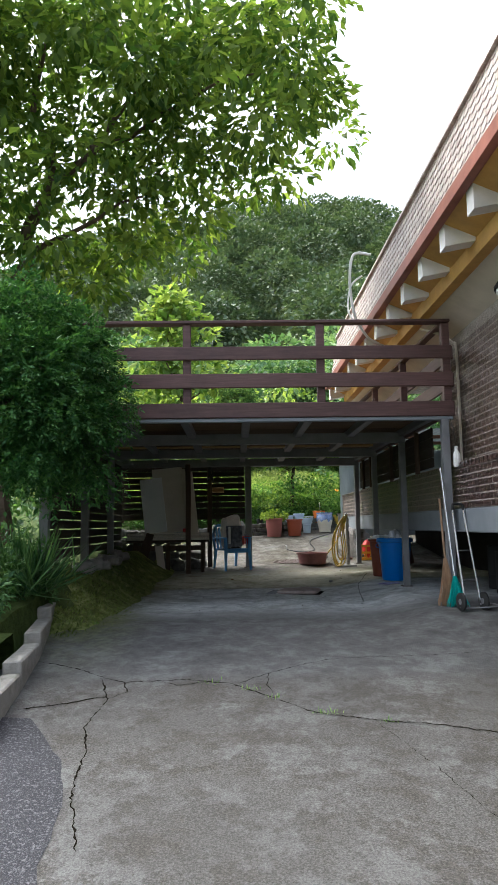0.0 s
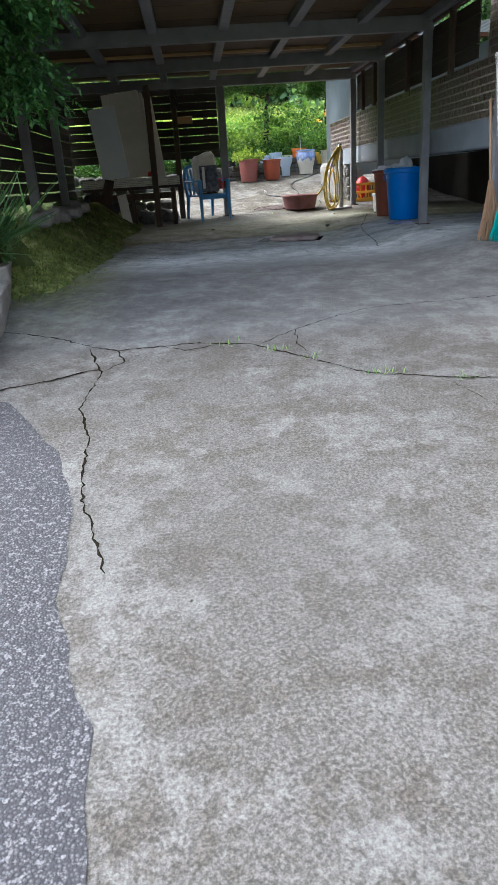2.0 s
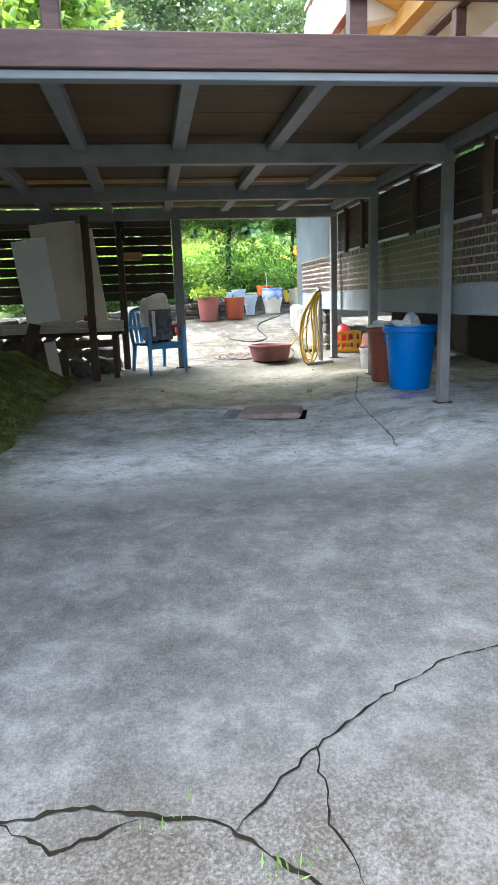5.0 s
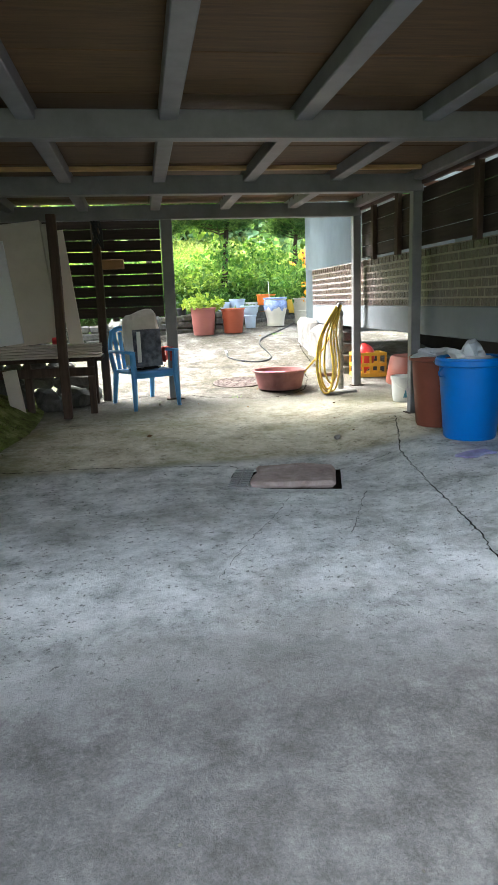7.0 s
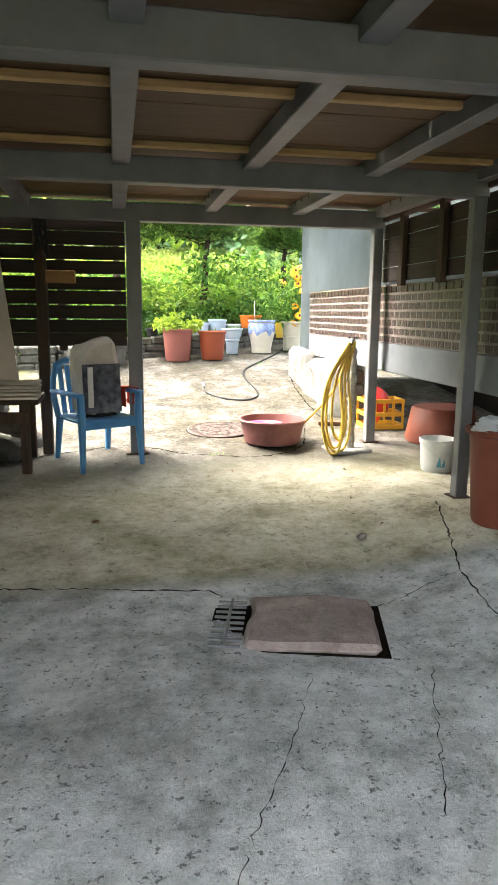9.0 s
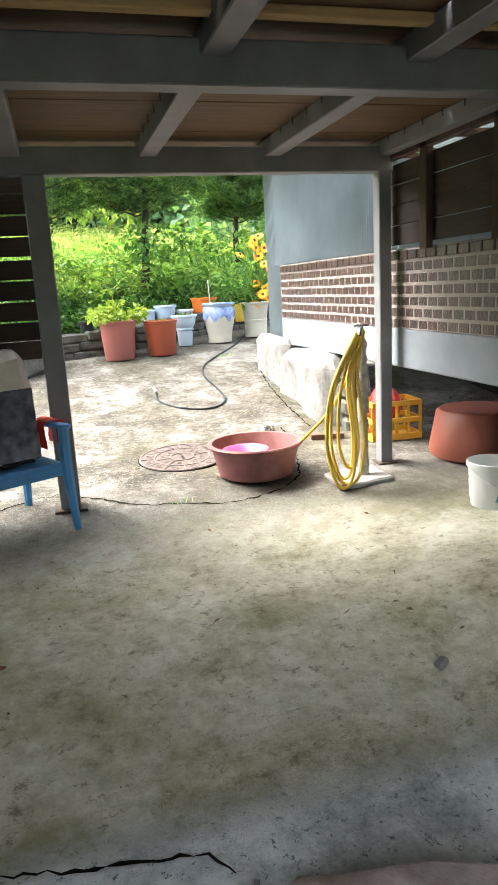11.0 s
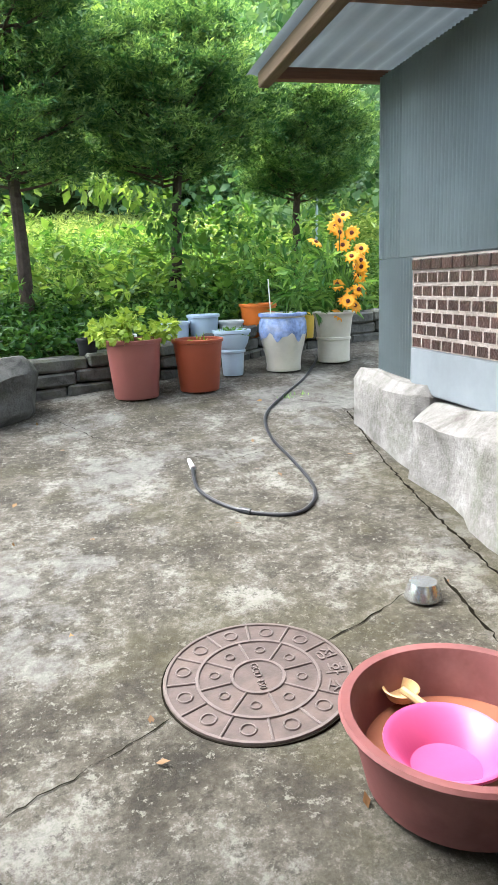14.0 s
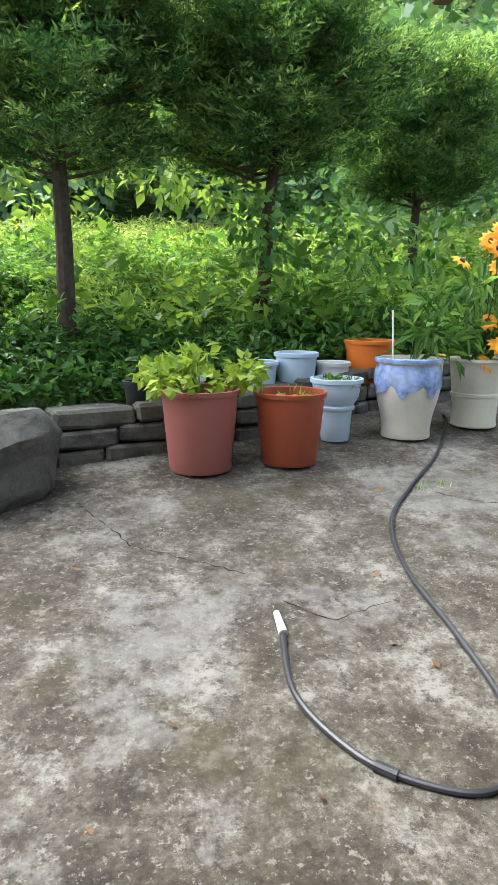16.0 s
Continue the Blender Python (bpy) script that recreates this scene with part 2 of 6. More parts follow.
def tile_mat():
    m = Mat("weathered_roof_tile", 0.6, 0, 0.4)
    c = m.ramp(m.noise(11, 6, 0.75), [(0.3, (0.22, 0.14, 0.12)), (0.55, (0.42, 0.36, 0.33)), (0.75, (0.55, 0.52, 0.5))])
    m.color(m.rand(c, 0.2))
    m.bump(m.noise(40, 4), 0.3, 0.005)
    return m.m


M_TILE = tile_mat()
M_BARK_DARK = stone_mat("dark_conifer_bark", (0.02, 0.015, 0.012), (0.09, 0.065, 0.05), 0.4, 9)
M_BARK = stone_mat("bark", (0.05, 0.035, 0.025), (0.14, 0.10, 0.075), 0.3, 9)
# deep noise patches paint the shaded gaps between needle clumps
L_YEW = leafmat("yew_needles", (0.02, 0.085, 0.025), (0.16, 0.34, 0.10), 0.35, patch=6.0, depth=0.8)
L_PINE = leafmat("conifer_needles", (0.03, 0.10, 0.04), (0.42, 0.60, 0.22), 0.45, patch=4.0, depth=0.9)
L_BROAD = leafmat("broad_tree_leaves", (0.045, 0.105, 0.025), (0.25, 0.35, 0.08), 0.65)
L_LIME = leafmat("pale_shrub_leaves", (0.10, 0.20, 0.05), (0.42, 0.52, 0.16), 0.5)
L_WEED = leafmat("weed_leaves", (0.04, 0.13, 0.03), (0.30, 0.48, 0.14), 0.5, patch=2.5)
L_VINE = leafmat("vine_leaves", (0.025, 0.085, 0.03), (0.16, 0.30, 0.11), 0.35)
# haze put into the colours: a paler vine green, flatter hill greens
L_HAZY_VINE = leafmat("hazy_vine_leaves", (0.06, 0.15, 0.07), (0.34, 0.48, 0.26), 0.4, patch=0.8, depth=0.75)
L_HILL = leafmat("hazy_hill_canopy", (0.06, 0.105, 0.06), (0.17, 0.23, 0.12), 0.2, patch=0.3, depth=0.8)



# ---- building helpers ----
def finish(name, bm, mat, parent=None, label="", smooth=False):
    me = bpy.data.meshes.new(name)
    bm.normal_update()
    bm.to_mesh(me)
    bm.free()
    if smooth:
        me.polygons.foreach_set("use_smooth", [True] * len(me.polygons))
        me.set_sharp_from_angle(angle=radians(40))
    me.materials.append(mat)
    ob = new(name, me)
    if parent is not None:
        ob.parent = parent
    if label:
        tagged(ob, label)
    return ob


def part(name, bm, material, parent, label="", smooth=False):
    return finish(name, bm, material, parent, label, smooth)


def thing(name, x, y, z, label, category, group="", rz=0, kind=""):
    ob = new(name)
    ob.empty_display_size = 0.1
    ob.matrix_world = pose(x, y, z, 0, 0, rz)
    return tagged(ob, label, category, group, kind)


def structure(name, bm, mat, label, category, smooth=False):
    return tagged(finish(name, bm, mat, None, "", smooth), label, category, kind="structure")


def box(lo, hi, bevel=0.0, bm=None, m=None):
    """A box between two corners, its edges rounded off."""
    bm2 = bmesh.new()
    r = bmesh.ops.create_cube(bm2, size=1)
    c = [(a + b) / 2 for a, b in zip(lo, hi)]
    s = [abs(b - a) for a, b in zip(lo, hi)]
    for v in r["verts"]:
        v.co = Vector((c[k] + v.co[k] * s[k] for k in range(3)))
    if bevel:
        bmesh.ops.bevel(bm2, geom=bm2.edges[:], offset=bevel, segments=1, affect="EDGES")
    if m is not None:
        bm2.transform(m)
    if bm is None:
        return bm2
    add(bm, bm2)
    return bm


def add(bm, other):
    me = bpy.data.meshes.new("tmp")
    other.to_mesh(me)
    other.free()
    bm.from_mesh(me)
    bpy.data.meshes.remove(me)
    return bm


def lathe(profile, n=32, m=None, wob=0.0):
    """A turned shape from (radius, height) pairs."""
    bm = bmesh.new()
    rings = []
    for r, z in profile:
        if r < 1e-4:
            rings.append([bm.verts.new((0, 0, z))])
        else:
            rings.append([bm.verts.new((r * math.cos(2 * math.pi * k / n) * (1 + wob * math.sin(2 * math.pi * k / n * 2)), r * math.sin(2 * math.pi * k / n), z)) for k in range(n)])
    for a, b in zip(rings, rings[1:]):
        for k in range(n):
            q = [a[k % len(a)], a[(k + 1) % len(a)], b[(k + 1) % len(b)], b[k % len(b)]]
            q = list(dict.fromkeys(q))
            if len(q) > 2:
                bm.faces.new(q)
    bmesh.ops.recalc_face_normals(bm, faces=bm.faces[:])
    if m is not None:
        bm.transform(m)
    return bm


def tube(points, radius, n=8, bm=None, smooth=3):
    """A round bar along a smoothed line; radius may be a list."""
    pts = [Vector(p) for p in points]
    rad = list(radius) if isinstance(radius, (list, tuple)) else [radius] * len(pts)
    if smooth > 1 and len(pts) > 2:
        out, ro = [], []
        for i in range(len(pts) - 1):
            p0, p1, p2, p3 = pts[max(i - 1, 0)], pts[i], pts[i + 1], pts[min(i + 2, len(pts) - 1)]
            for k in range(smooth):
                u = k / smooth
                out.append(0.5 * ((2 * p1) + (p2 - p0) * u + (2 * p0 - 5 * p1 + 4 * p2 - p3) * u * u + (3 * p1 - p0 - 3 * p2 + p3) * u ** 3))
                ro.append(rad[i] * (1 - u) + rad[i + 1] * u)
        pts, rad = out + [pts[-1]], ro + [rad[-1]]
    bm = bm or bmesh.new()
    rings = []
    side = None
    for i, p in enumerate(pts):
        d = (pts[min(i + 1, len(pts) - 1)] - pts[max(i - 1, 0)]).normalized()
        if side is None:
            side = d.orthogonal().normalized()
        side = (side - d * side.dot(d)).normalized()
        up = d.cross(side)
        rings.append([bm.verts.new(p + rad[i] * (math.cos(2 * math.pi * k / n) * side + math.sin(2 * math.pi * k / n) * up)) for k in range(n)])
    for a, b in zip(rings, rings[1:]):
        for k in range(n):
            bm.faces.new((a[k], a[(k + 1) % n], b[(k + 1) % n], b[k]))
    bm.faces.new(rings[0][::-1])
    bm.faces.new(rings[-1])
    return bm


def rough(bm, amount, scale, cuts=0):
    if cuts:
        bmesh.ops.subdivide_edges(bm, edges=bm.edges[:], cuts=cuts, use_grid_fill=True)
    for v in bm.verts:
        v.co += noise.noise_vector(v.co * scale) * amount
    return bm


def leaf_mesh(name, pos, out, size, mat, aspect=0.5, fold=0.15, droop=0.0, parent=None, seed=1):
    """Many small folded leaves, at places pos, pointing along out."""
    g = np.random.default_rng(seed)
    n = len(pos)
    d = out + g.normal(0, 0.45, (n, 3))
    d[:, 2] -= droop
    d /= np.linalg.norm(d, axis=1)[:, None] + 1e-9
    r = g.normal(0, 1, (n, 3))
    r[:, 2] *= 0.35
    s = np.cross(d, np.cross(r, d) * 1.0 + np.array([0, 0, 1.2]))
    s /= np.linalg.norm(s, axis=1)[:, None] + 1e-9
    up = np.cross(s, d)
    L = (size * g.uniform(0.6, 1.35, n))[:, None]
    W = L * aspect * 0.5
    a = pos
    b = pos + d * L * 0.45 + s * W + up * L * fold
    c = pos + d * L - up * L * fold * 0.5
    e = pos + d * L * 0.45 - s * W + up * L * fold
    v = np.stack([a, b, c, e], 1).reshape(-1, 3)
    me = bpy.data.meshes.new(name)
    me.vertices.add(4 * n)
    me.vertices.foreach_set("co", v.astype(np.float32).ravel())
    k = np.arange(n) * 4
    f = np.stack([k, k + 1, k + 2, k, k + 2, k + 3], 1).ravel()
    me.loops.add(6 * n)
    me.loops.foreach_set("vertex_index", f.astype(np.int32))
    me.polygons.add(2 * n)
    me.polygons.foreach_set("loop_start", (np.arange(2 * n) * 3).astype(np.int32))
    me.update(calc_edges=True)
    me.validate()
    me.materials.append(mat)
    ob = new(name, me)
    if parent is not None:
        ob.parent = parent
    return ob


def cloud(g, centre, radii, n, shell=0.55):
    """Points in an ellipsoid, more of them near its skin, and their outward ways."""
    d = g.normal(0, 1, (n, 3))
    d /= np.linalg.norm(d, axis=1)[:, None]
    r = g.uniform(0, 1, n) ** (1 / 3)
    r = shell + (1 - shell) * r
    return np.array(centre) + d * r[:, None] * np.array(radii), d


def clumps(g, balls, per, shell=0.5, squash=0.75):
    P, D = [], []
    for x, y, z, r in balls:
        p, d = cloud(g, (x, y, z), (r, r, r * squash), max(8, int(per * r * r)), shell)
        P.append(p)
        D.append(d)
    return np.concatenate(P), np.concatenate(D)


# ---- lie of the land ----
PROFILE_Y = (-60, 0, 3, 4.1, 5.3, 6.9, 8.5, 10.3, 11.4, 12.3, 13.15, 14, 15.3, 15.7, 17.6, 19, 60)
PROFILE_Z = (-8, -0.82, -0.44, -0.32, -0.18, 0.0, 0.02, 0.01, 0.09, 0.11, 0.21, 0.25, 0.41, 0.46, 0.73, 0.92, 5)


def step(a, b, v):
    u = min(1, max(0, (v - a) / (b - a)))
    return u * u * (3 - 2 * u)


def level(x, y):
    z = float(np.interp(y, PROFILE_Y, PROFILE_Z))
    z += 0.12 * step(1.3, 2.3, x) * step(5.5, 7.5, y) * (1 - 0.7 * step(10.5, 13.0, y))
    return z


def wall_line(x):
    """Where the garden wall stands at x."""
    return float(np.interp(x, (-2.6, -0.7, 0.15, 1.2, 2.2, 4.2), (16.6, 16.9, 17.45, 17.82, 18.3, 18.9)))


def land(x, y):
    """Open ground round the yard: bank behind, hill beyond."""
    z = level(x, y) - 0.06
    w = wall_line(x)
    if y > w:
        z += 0.26 * step(w + 0.04, w + 0.3, y) + 0.45 * step(w + 0.6, w + 3.2, y)
    z += 0.75 * step(-1.45, -2.4, x) * step(6.6, 7.6, y) * step(14, 12.6, y)
    r = math.hypot(x + 4, y - 5)
    z += 37 * step(30, 105, y + 0.12 * x) * (0.75 + 0.25 * math.sin(x * 0.035 + 1.2)) + 6 * step(40, 120, abs(x))
    return z


def grid(xs, ys, fn):
    bm = bmesh.new()
    rows = [[bm.verts.new((x, y, fn(x, y))) for x in xs] for y in ys]
    for a, b in zip(rows, rows[1:]):
        for k in range(len(xs) - 1):
            bm.faces.new((a[k], a[k + 1], b[k + 1], b[k]))
    return bm


far = [12, 16, 22, 30, 40, 55, 75, 100, 140, 200, 300, 500]
gx = [-v for v in far[::-1]] + [k * 0.4 for k in range(-28, 29)] + far
gy = [-500, -200, -100, -60, -40, -25, -15] + [k * 0.4 for k in range(-28, 76)] + [31, 33, 36, 40, 45, 50, 56, 62, 70, 80, 92, 106, 130, 180, 300, 500]
structure("ground", grid(gx, gy, lambda x, y: land(x, y) - 0.02), M_SOIL, "green overgrown soil rising to a wooded hill", "ground", True)


def yard_height(x, y):
    return level(x, y) - 0.2 * step(wall_line(x) + 0.1, wall_line(x) + 0.35, y) + 0.008 * noise.noise(Vector((x * 1.3, y * 1.3, 0))) + 0.003 * noise.noise(Vector((x * 7, y * 7, 3)))


def yard_left(y):
    return float(np.interp(y, (-8, 4.6, 8, 12.5, 13.5, 19), (-9, -9, -2.2, -2.3, -3.0, -3.0)))


yx = [k * 0.08 for k in range(-30, 80)]
yy = [-8 + k * 0.25 for k in range(32)] + [k * 0.08 for k in range(0, 236)]
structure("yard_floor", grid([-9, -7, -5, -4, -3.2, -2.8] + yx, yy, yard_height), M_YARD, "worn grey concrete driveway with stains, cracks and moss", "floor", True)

# ---- carport with the timber deck on top ----
POST_Y = (7.5, 9.5, 11.44, 13.15)
X_R, X_L = 2.35, -2.08
carport = thing("carport", 0.1, 10.3, 0, "grey steel carport frame carrying a brown timber deck", "carport")
carport.matrix_world = Matrix()


def post(x, y, z0, z1, w=0.1):
    p = part("post", box((x - w / 2, y - w / 2, z0), (x + w / 2, y + w / 2, z1), 0.006), M_STEEL, carport)
    part("base_plate", box((x - w * 0.8, y - w * 0.8, z0 - 0.01), (x + w * 0.8, y + w * 0.8, z0 + 0.006), 0.002), M_OLDWOOD, p, "rusty steel base plate")


for yv in POST_Y:
    post(X_R, yv, level(X_R, yv), 2.14, 0.085)
for yv, zb in zip(POST_Y[:3], (0.3, 0.3, 0.4)):
    post(X_L, yv, zb, 2.14)
post(0.245, 13.15, level(0.2, 13.15), 2.12, 0.12)
for k, yv in enumerate(POST_Y):
    if k:
        part("cross_beam", box((-2.3, yv - 0.05, 2.12), (2.4, yv + 0.05, 2.265), 0.006), M_STEEL, carport)
for k in range(7):
    x = -2.08 + 0.74 * k
    part("joist", box((x - 0.05, 7.56, 2.21), (x + 0.05, 13.3, 2.30), 0.005), M_STEEL, carport)
part("front_angle", box((-2.3, 7.46, 2.135), (2.44, 7.54, 2.175), 0.004), M_BAND, carport, "pale galvanised edge strip")
rim = part("front_board", box((-2.3, 7.44, 2.178), (2.46, 7.49, 2.345), 0.006), M_BROWN, carport, "brown painted front board")
part("side_board", box((2.38, 7.5, 2.178), (2.42, 13.3, 2.345), 0.006), M_BROWN_Y, carport)
part("side_board", box((-2.34, 7.5, 2.178), (-2.3, 13.3, 2.345), 0.006), M_BROWN_Y, carport)
yv = 7.52
while yv < 13.25:
    w = 0.6
    part("deck_board", box((-2.29, yv, 2.303), (2.37, min(yv + w - 0.012, 13.3), 2.34), 0.004), M_PLY, carport)
    yv += w
for yv in (10.2, 11.2):
    part("batten", box((-2.25, yv, 2.27), (2.3, yv + 0.05, 2.3025), 0.004), M_PLYEDGE, carport, "raw pale timber batten")
# railing
for x in (-2.25, -0.53, 0.98, 2.41):
    part("rail_post", box((x - 0.045, 7.5, 2.342), (x + 0.045, 7.59, 3.26), 0.006), M_BROWN, carport)
part("top_rail", box((-2.3, 7.47, 3.262), (2.46, 7.6, 3.30), 0.008), M_BROWN, carport)
for a, b in ((2.84, 2.99), (2.52, 2.68)):
    part("rail_board", box((-2.3, 7.455, a), (2.46, 7.498, b), 0.006), M_BROWN, carport)
for x, s in ((2.41, 1), (-2.25, -1)):
    for yv in POST_Y[1:]:
        part("rail_post", box((x - 0.045, yv - 0.045, 2.342), (x + 0.045, yv + 0.045, 3.26), 0.006), M_BROWN, carport)
    part("top_rail", box((x - 0.05, 7.61, 3.262), (x + 0.05, 13.3, 3.30), 0.008), M_BROWN_Y, carport)
    for a, b in ((2.84, 2.99), (2.52, 2.68)):
        part("rail_board", box((x + s * 0.047, 7.51, a), (x + s * 0.08, 13.3, b), 0.006), M_BROWN_Y, carport)


def slat_fence(name, label, a, b, z0, z1, pitch, h, along, uprights, gapskip=0.0):
    f = thing(name, *a, 0, label, "slat fence")
    f.matrix_world = Matrix()
    z = z1
    rng = random.Random(len(name) + int(a[0] * 10))
    while z - h > z0 - 0.01:
        t = rng.uniform(-0.008, 0.008)
        if along == "x":
            part("slat", box((a[0], a[1] - 0.01, z - h + t), (b, a[1] + 0.012, z + t), 0.002), M_SLAT_X, f)
        else:
            part("slat", box((a[0] - 0.01, a[1], z - h + t), (a[0] + 0.012, b, z + t), 0.002), M_SLAT, f)
        z -= pitch
    for u in uprights:
        if along == "x":
            part("upright", box((u - 0.035, a[1] + 0.014, z0 - 0.03), (u + 0.035, a[1] + 0.06, z1 + 0.05), 0.004), M_OLDWOOD, f)
        else:
            part("upright", box((a[0] - 0.06, u - 0.04, z0 - 0.03), (a[0] - 0.014, u + 0.04, z1 + 0.05), 0.004), M_OLDWOOD, f)
    return f


slat_fence("slat_fence", "dark weathered horizontal slat fence behind the bench", (-2.3, 13.28), 0.18, 1.10, 2.16, 0.118, 0.107, "x", (-2.2, -1.2, -0.35))
slat_fence("slat_fence", "dark weathered slat fence along the planted bank", (-2.2, 7.9), 13.2, 0.62, 2.15, 0.118, 0.106, "y", (8.6, 10.5, 12.2))
slat_fence("slat_fence", "dark slat fence above the brick parapet", (2.44, 8.3), 13.2, 1.66, 2.16, 0.125, 0.117, "y", (8.9, 10.4, 12.0, 12.7))

# ---- house on the right: brick base, open crawl space, deep eaves ----
WX = 2.45
structure("wall_band", box((WX, -4, 0.89), (WX + 0.3, 15.58, 1.148), 0.01), M_BAND, "grey painted concrete band under the brickwork", "wall")
structure("wall_parapet", box((WX - 0.002, -4, 1.149), (WX + 0.3, 15.56, 1.648)), M_MORTAR, "mortar backing of the dark brick base", "wall")
structure("wall_house", box((WX + 0.188, -4, 1.65), (WX + 0.44, 8.546, 3.2)), M_MORTAR, "brown brick house wall with pale mortar", "wall")
structure("floor_house", box((WX + 0.3, -4, 0.95), (8, 13, 1.14)), M_VOID_SHADE, "underside of the house floor, its shade put into the colour", "floor")
structure("wall_house_back", box((7.6, -4, -1.5), (8, 13, 4.6)), M_CREAM, "far wall of the house", "wall")
structure("wall_house_end", box((WX + 0.445, 8.35, 1.15), (7.6, 8.55, 4.6)), M_CREAM, "end wall of the house", "wall")
structure("wall_house_front", box((WX + 0.31, -4, -1.5), (7.6, -3.8, 4.6)), M_CREAM, "front wall of the house", "wall")
# added surface closing the void, dark as the shade seen there
structure("wall_crawl_space", box((4.2, -3.8, -1.5), (4.4, 16, 0.94)), M_VOID_SHADE, "added back of the crawl space, near-black for its shade", "wall")

# ---- roof edge ----
RY0, RY1 = -4, 13.4
roof = thing("roof", 2, 6, 3.7, "mansard roof edge with weathered scale tiles and red fascia", "roof", kind="structure")
roof.matrix_world = Matrix.Translation((0.23, 0, -0.03))


def prism(poly, y0, y1):
    bm = bmesh.new()
    a = [bm.verts.new((x, y0, z)) for x, z in poly]
    b = [bm.verts.new((x, y1, z)) for x, z in poly]
    n = len(poly)
    for k in range(n):
        bm.faces.new((a[k], a[(k + 1) % n], b[(k + 1) % n], b[k]))
    bm.faces.new(a[::-1])
    bm.faces.new(b)
    bmesh.ops.recalc_face_normals(bm, faces=bm.faces[:])
    return bm


part("roof_deck", prism(((1.70, 3.80), (1.88, 4.75), (3.6, 4.75), (3.6, 3.6), (2.0, 3.6)), RY0, RY1), M_TILE, roof)
part("fascia", prism(((1.60, 3.70), (1.60, 3.82), (1.68, 3.82), (1.68, 3.70)), RY0, RY1), M_RED, roof, "red-brown painted fascia board")
part("ridge_cap", prism(((1.82, 4.73), (1.84, 4.80), (1.98, 4.80), (1.98, 4.73)), RY0, RY1), M_TILE, roof)
part("soffit", prism(((1.67, 3.72), (1.67, 3.75), (2.02, 3.60), (2.02, 3.57)), RY0, RY1), M_OCHRE, roof, "ochre painted soffit")
part("edge_beam", prism(((1.97, 3.42), (1.97, 3.58), (2.08, 3.58), (2.08, 3.42)), RY0, RY1), M_OCHRE, roof, "ochre painted beam")
part("eaves_ceiling", prism(((2.05, 3.45), (2.05, 3.50), (2.62, 3.15), (2.62, 3.10)), RY0, RY1), M_CREAM, roof, "cream plaster eaves ceiling")
for k in range(22):
    y = -2.4 + 0.75 * k
    part("rafter_end", prism(((1.69, 3.50), (1.69, 3.72), (2.0, 3.60), (2.0, 3.56)), y, y + 0.16), M_WHITE, roof, "white painted tapering rafter end")

# ---- shed ----
def corrugated(x, y0, y1, z0, z1, pitch=0.038, depth=0.014):
    bm = bmesh.new()
    n = int((y1 - y0) / pitch * 6)
    lo, hi = [], []
    for k in range(n + 1):
        y = y0 + (y1 - y0) * k / n
        d = depth * math.sin(2 * math.pi * (y - y0) / pitch)
        lo.append(bm.verts.new((x + d, y, z0)))
        hi.append(bm.verts.new((x + d, y, z1)))
    for k in range(n):
        bm.faces.new((lo[k], hi[k], hi[k + 1], lo[k + 1]))
    bmesh.ops.solidify(bm, geom=bm.faces[:], thickness=0.002)
    return bm


structure("wall_shed", corrugated(WX + 0.035, 13.2, 16.1, 1.66, 2.72), M_TIN, "blue-grey corrugated steel shed wall", "wall", True)
structure("wall_shed_corner", corrugated(WX + 0.036, 15.59, 16.1, 0.94, 1.655), M_TIN, "blue-grey corrugated steel shed corner", "wall", True)
structure("wall_shed_end", box((WX + 0.05, 16.08, 0.7), (5, 16.1, 2.72)), M_TIN, "end wall of the steel shed", "wall")
structure("wall_shed_inside", box((4.9, 13.0, -0.2), (5.0, 16.07, 2.7)), M_TIN, "far wall of the steel shed", "wall")
M_RAFTER = timber("raw_brown_rafter", (0.13, 0.065, 0.04), 0.75, 0.3, 0)
M_RAFTER_Y = timber("raw_brown_edge_beam", (0.15, 0.10, 0.06), 0.75, 0.3, 1)
shed_roof = tagged(new("shed_roof"), "corrugated steel lean-to roof on brown rafters", "roof", kind="structure")
sheet = bmesh.new()
nx = 150
top = [[sheet.verts.new((1.72 + (3.4) * k / nx, y, 2.80 + 0.03 * (1.72 + 3.4 * k / nx - 1.72) + 0.009 * math.sin(k * 2 * math.pi / 6))) for k in range(nx + 1)] for y in (13.45, 16.42)]
for k in range(nx):
    sheet.faces.new((top[0][k], top[0][k + 1], top[1][k + 1], top[1][k]))
bmesh.ops.solidify(sheet, geom=sheet.faces[:], thickness=0.002)
# darker steel than the wall, painting the shade under the roof
M_SHEET = plain("shaded_roof_steel", (0.20, 0.22, 0.23), 0.45, 0.2, 0.15, 2.0, 0.05, local=False)
part("roof_sheet", sheet, M_SHEET, shed_roof, "corrugated roof sheet, coloured darker for its shaded underside", True)
part("edge_beam", box((1.77, 13.5, 2.70), (1.84, 16.3, 2.788), 0.006), M_RAFTER_Y, shed_roof)
for y in (13.9, 15.0, 16.2):
    part("rafter", box((1.845, y - 0.035, 2.72), (4.8, y + 0.035, 2.787), 0.006), M_RAFTER, shed_roof)

# rough plinth below the shed corner
M_RENDER = stone_mat("stained_whitewash", (0.10, 0.09, 0.08), (0.34, 0.325, 0.315), 0.7, 3.2)
pl = thing("concrete_plinth", 2.35, 15.2, 0, "crumbling pale concrete plinth under the brick wall", "plinth")
pl.matrix_world = Matrix()
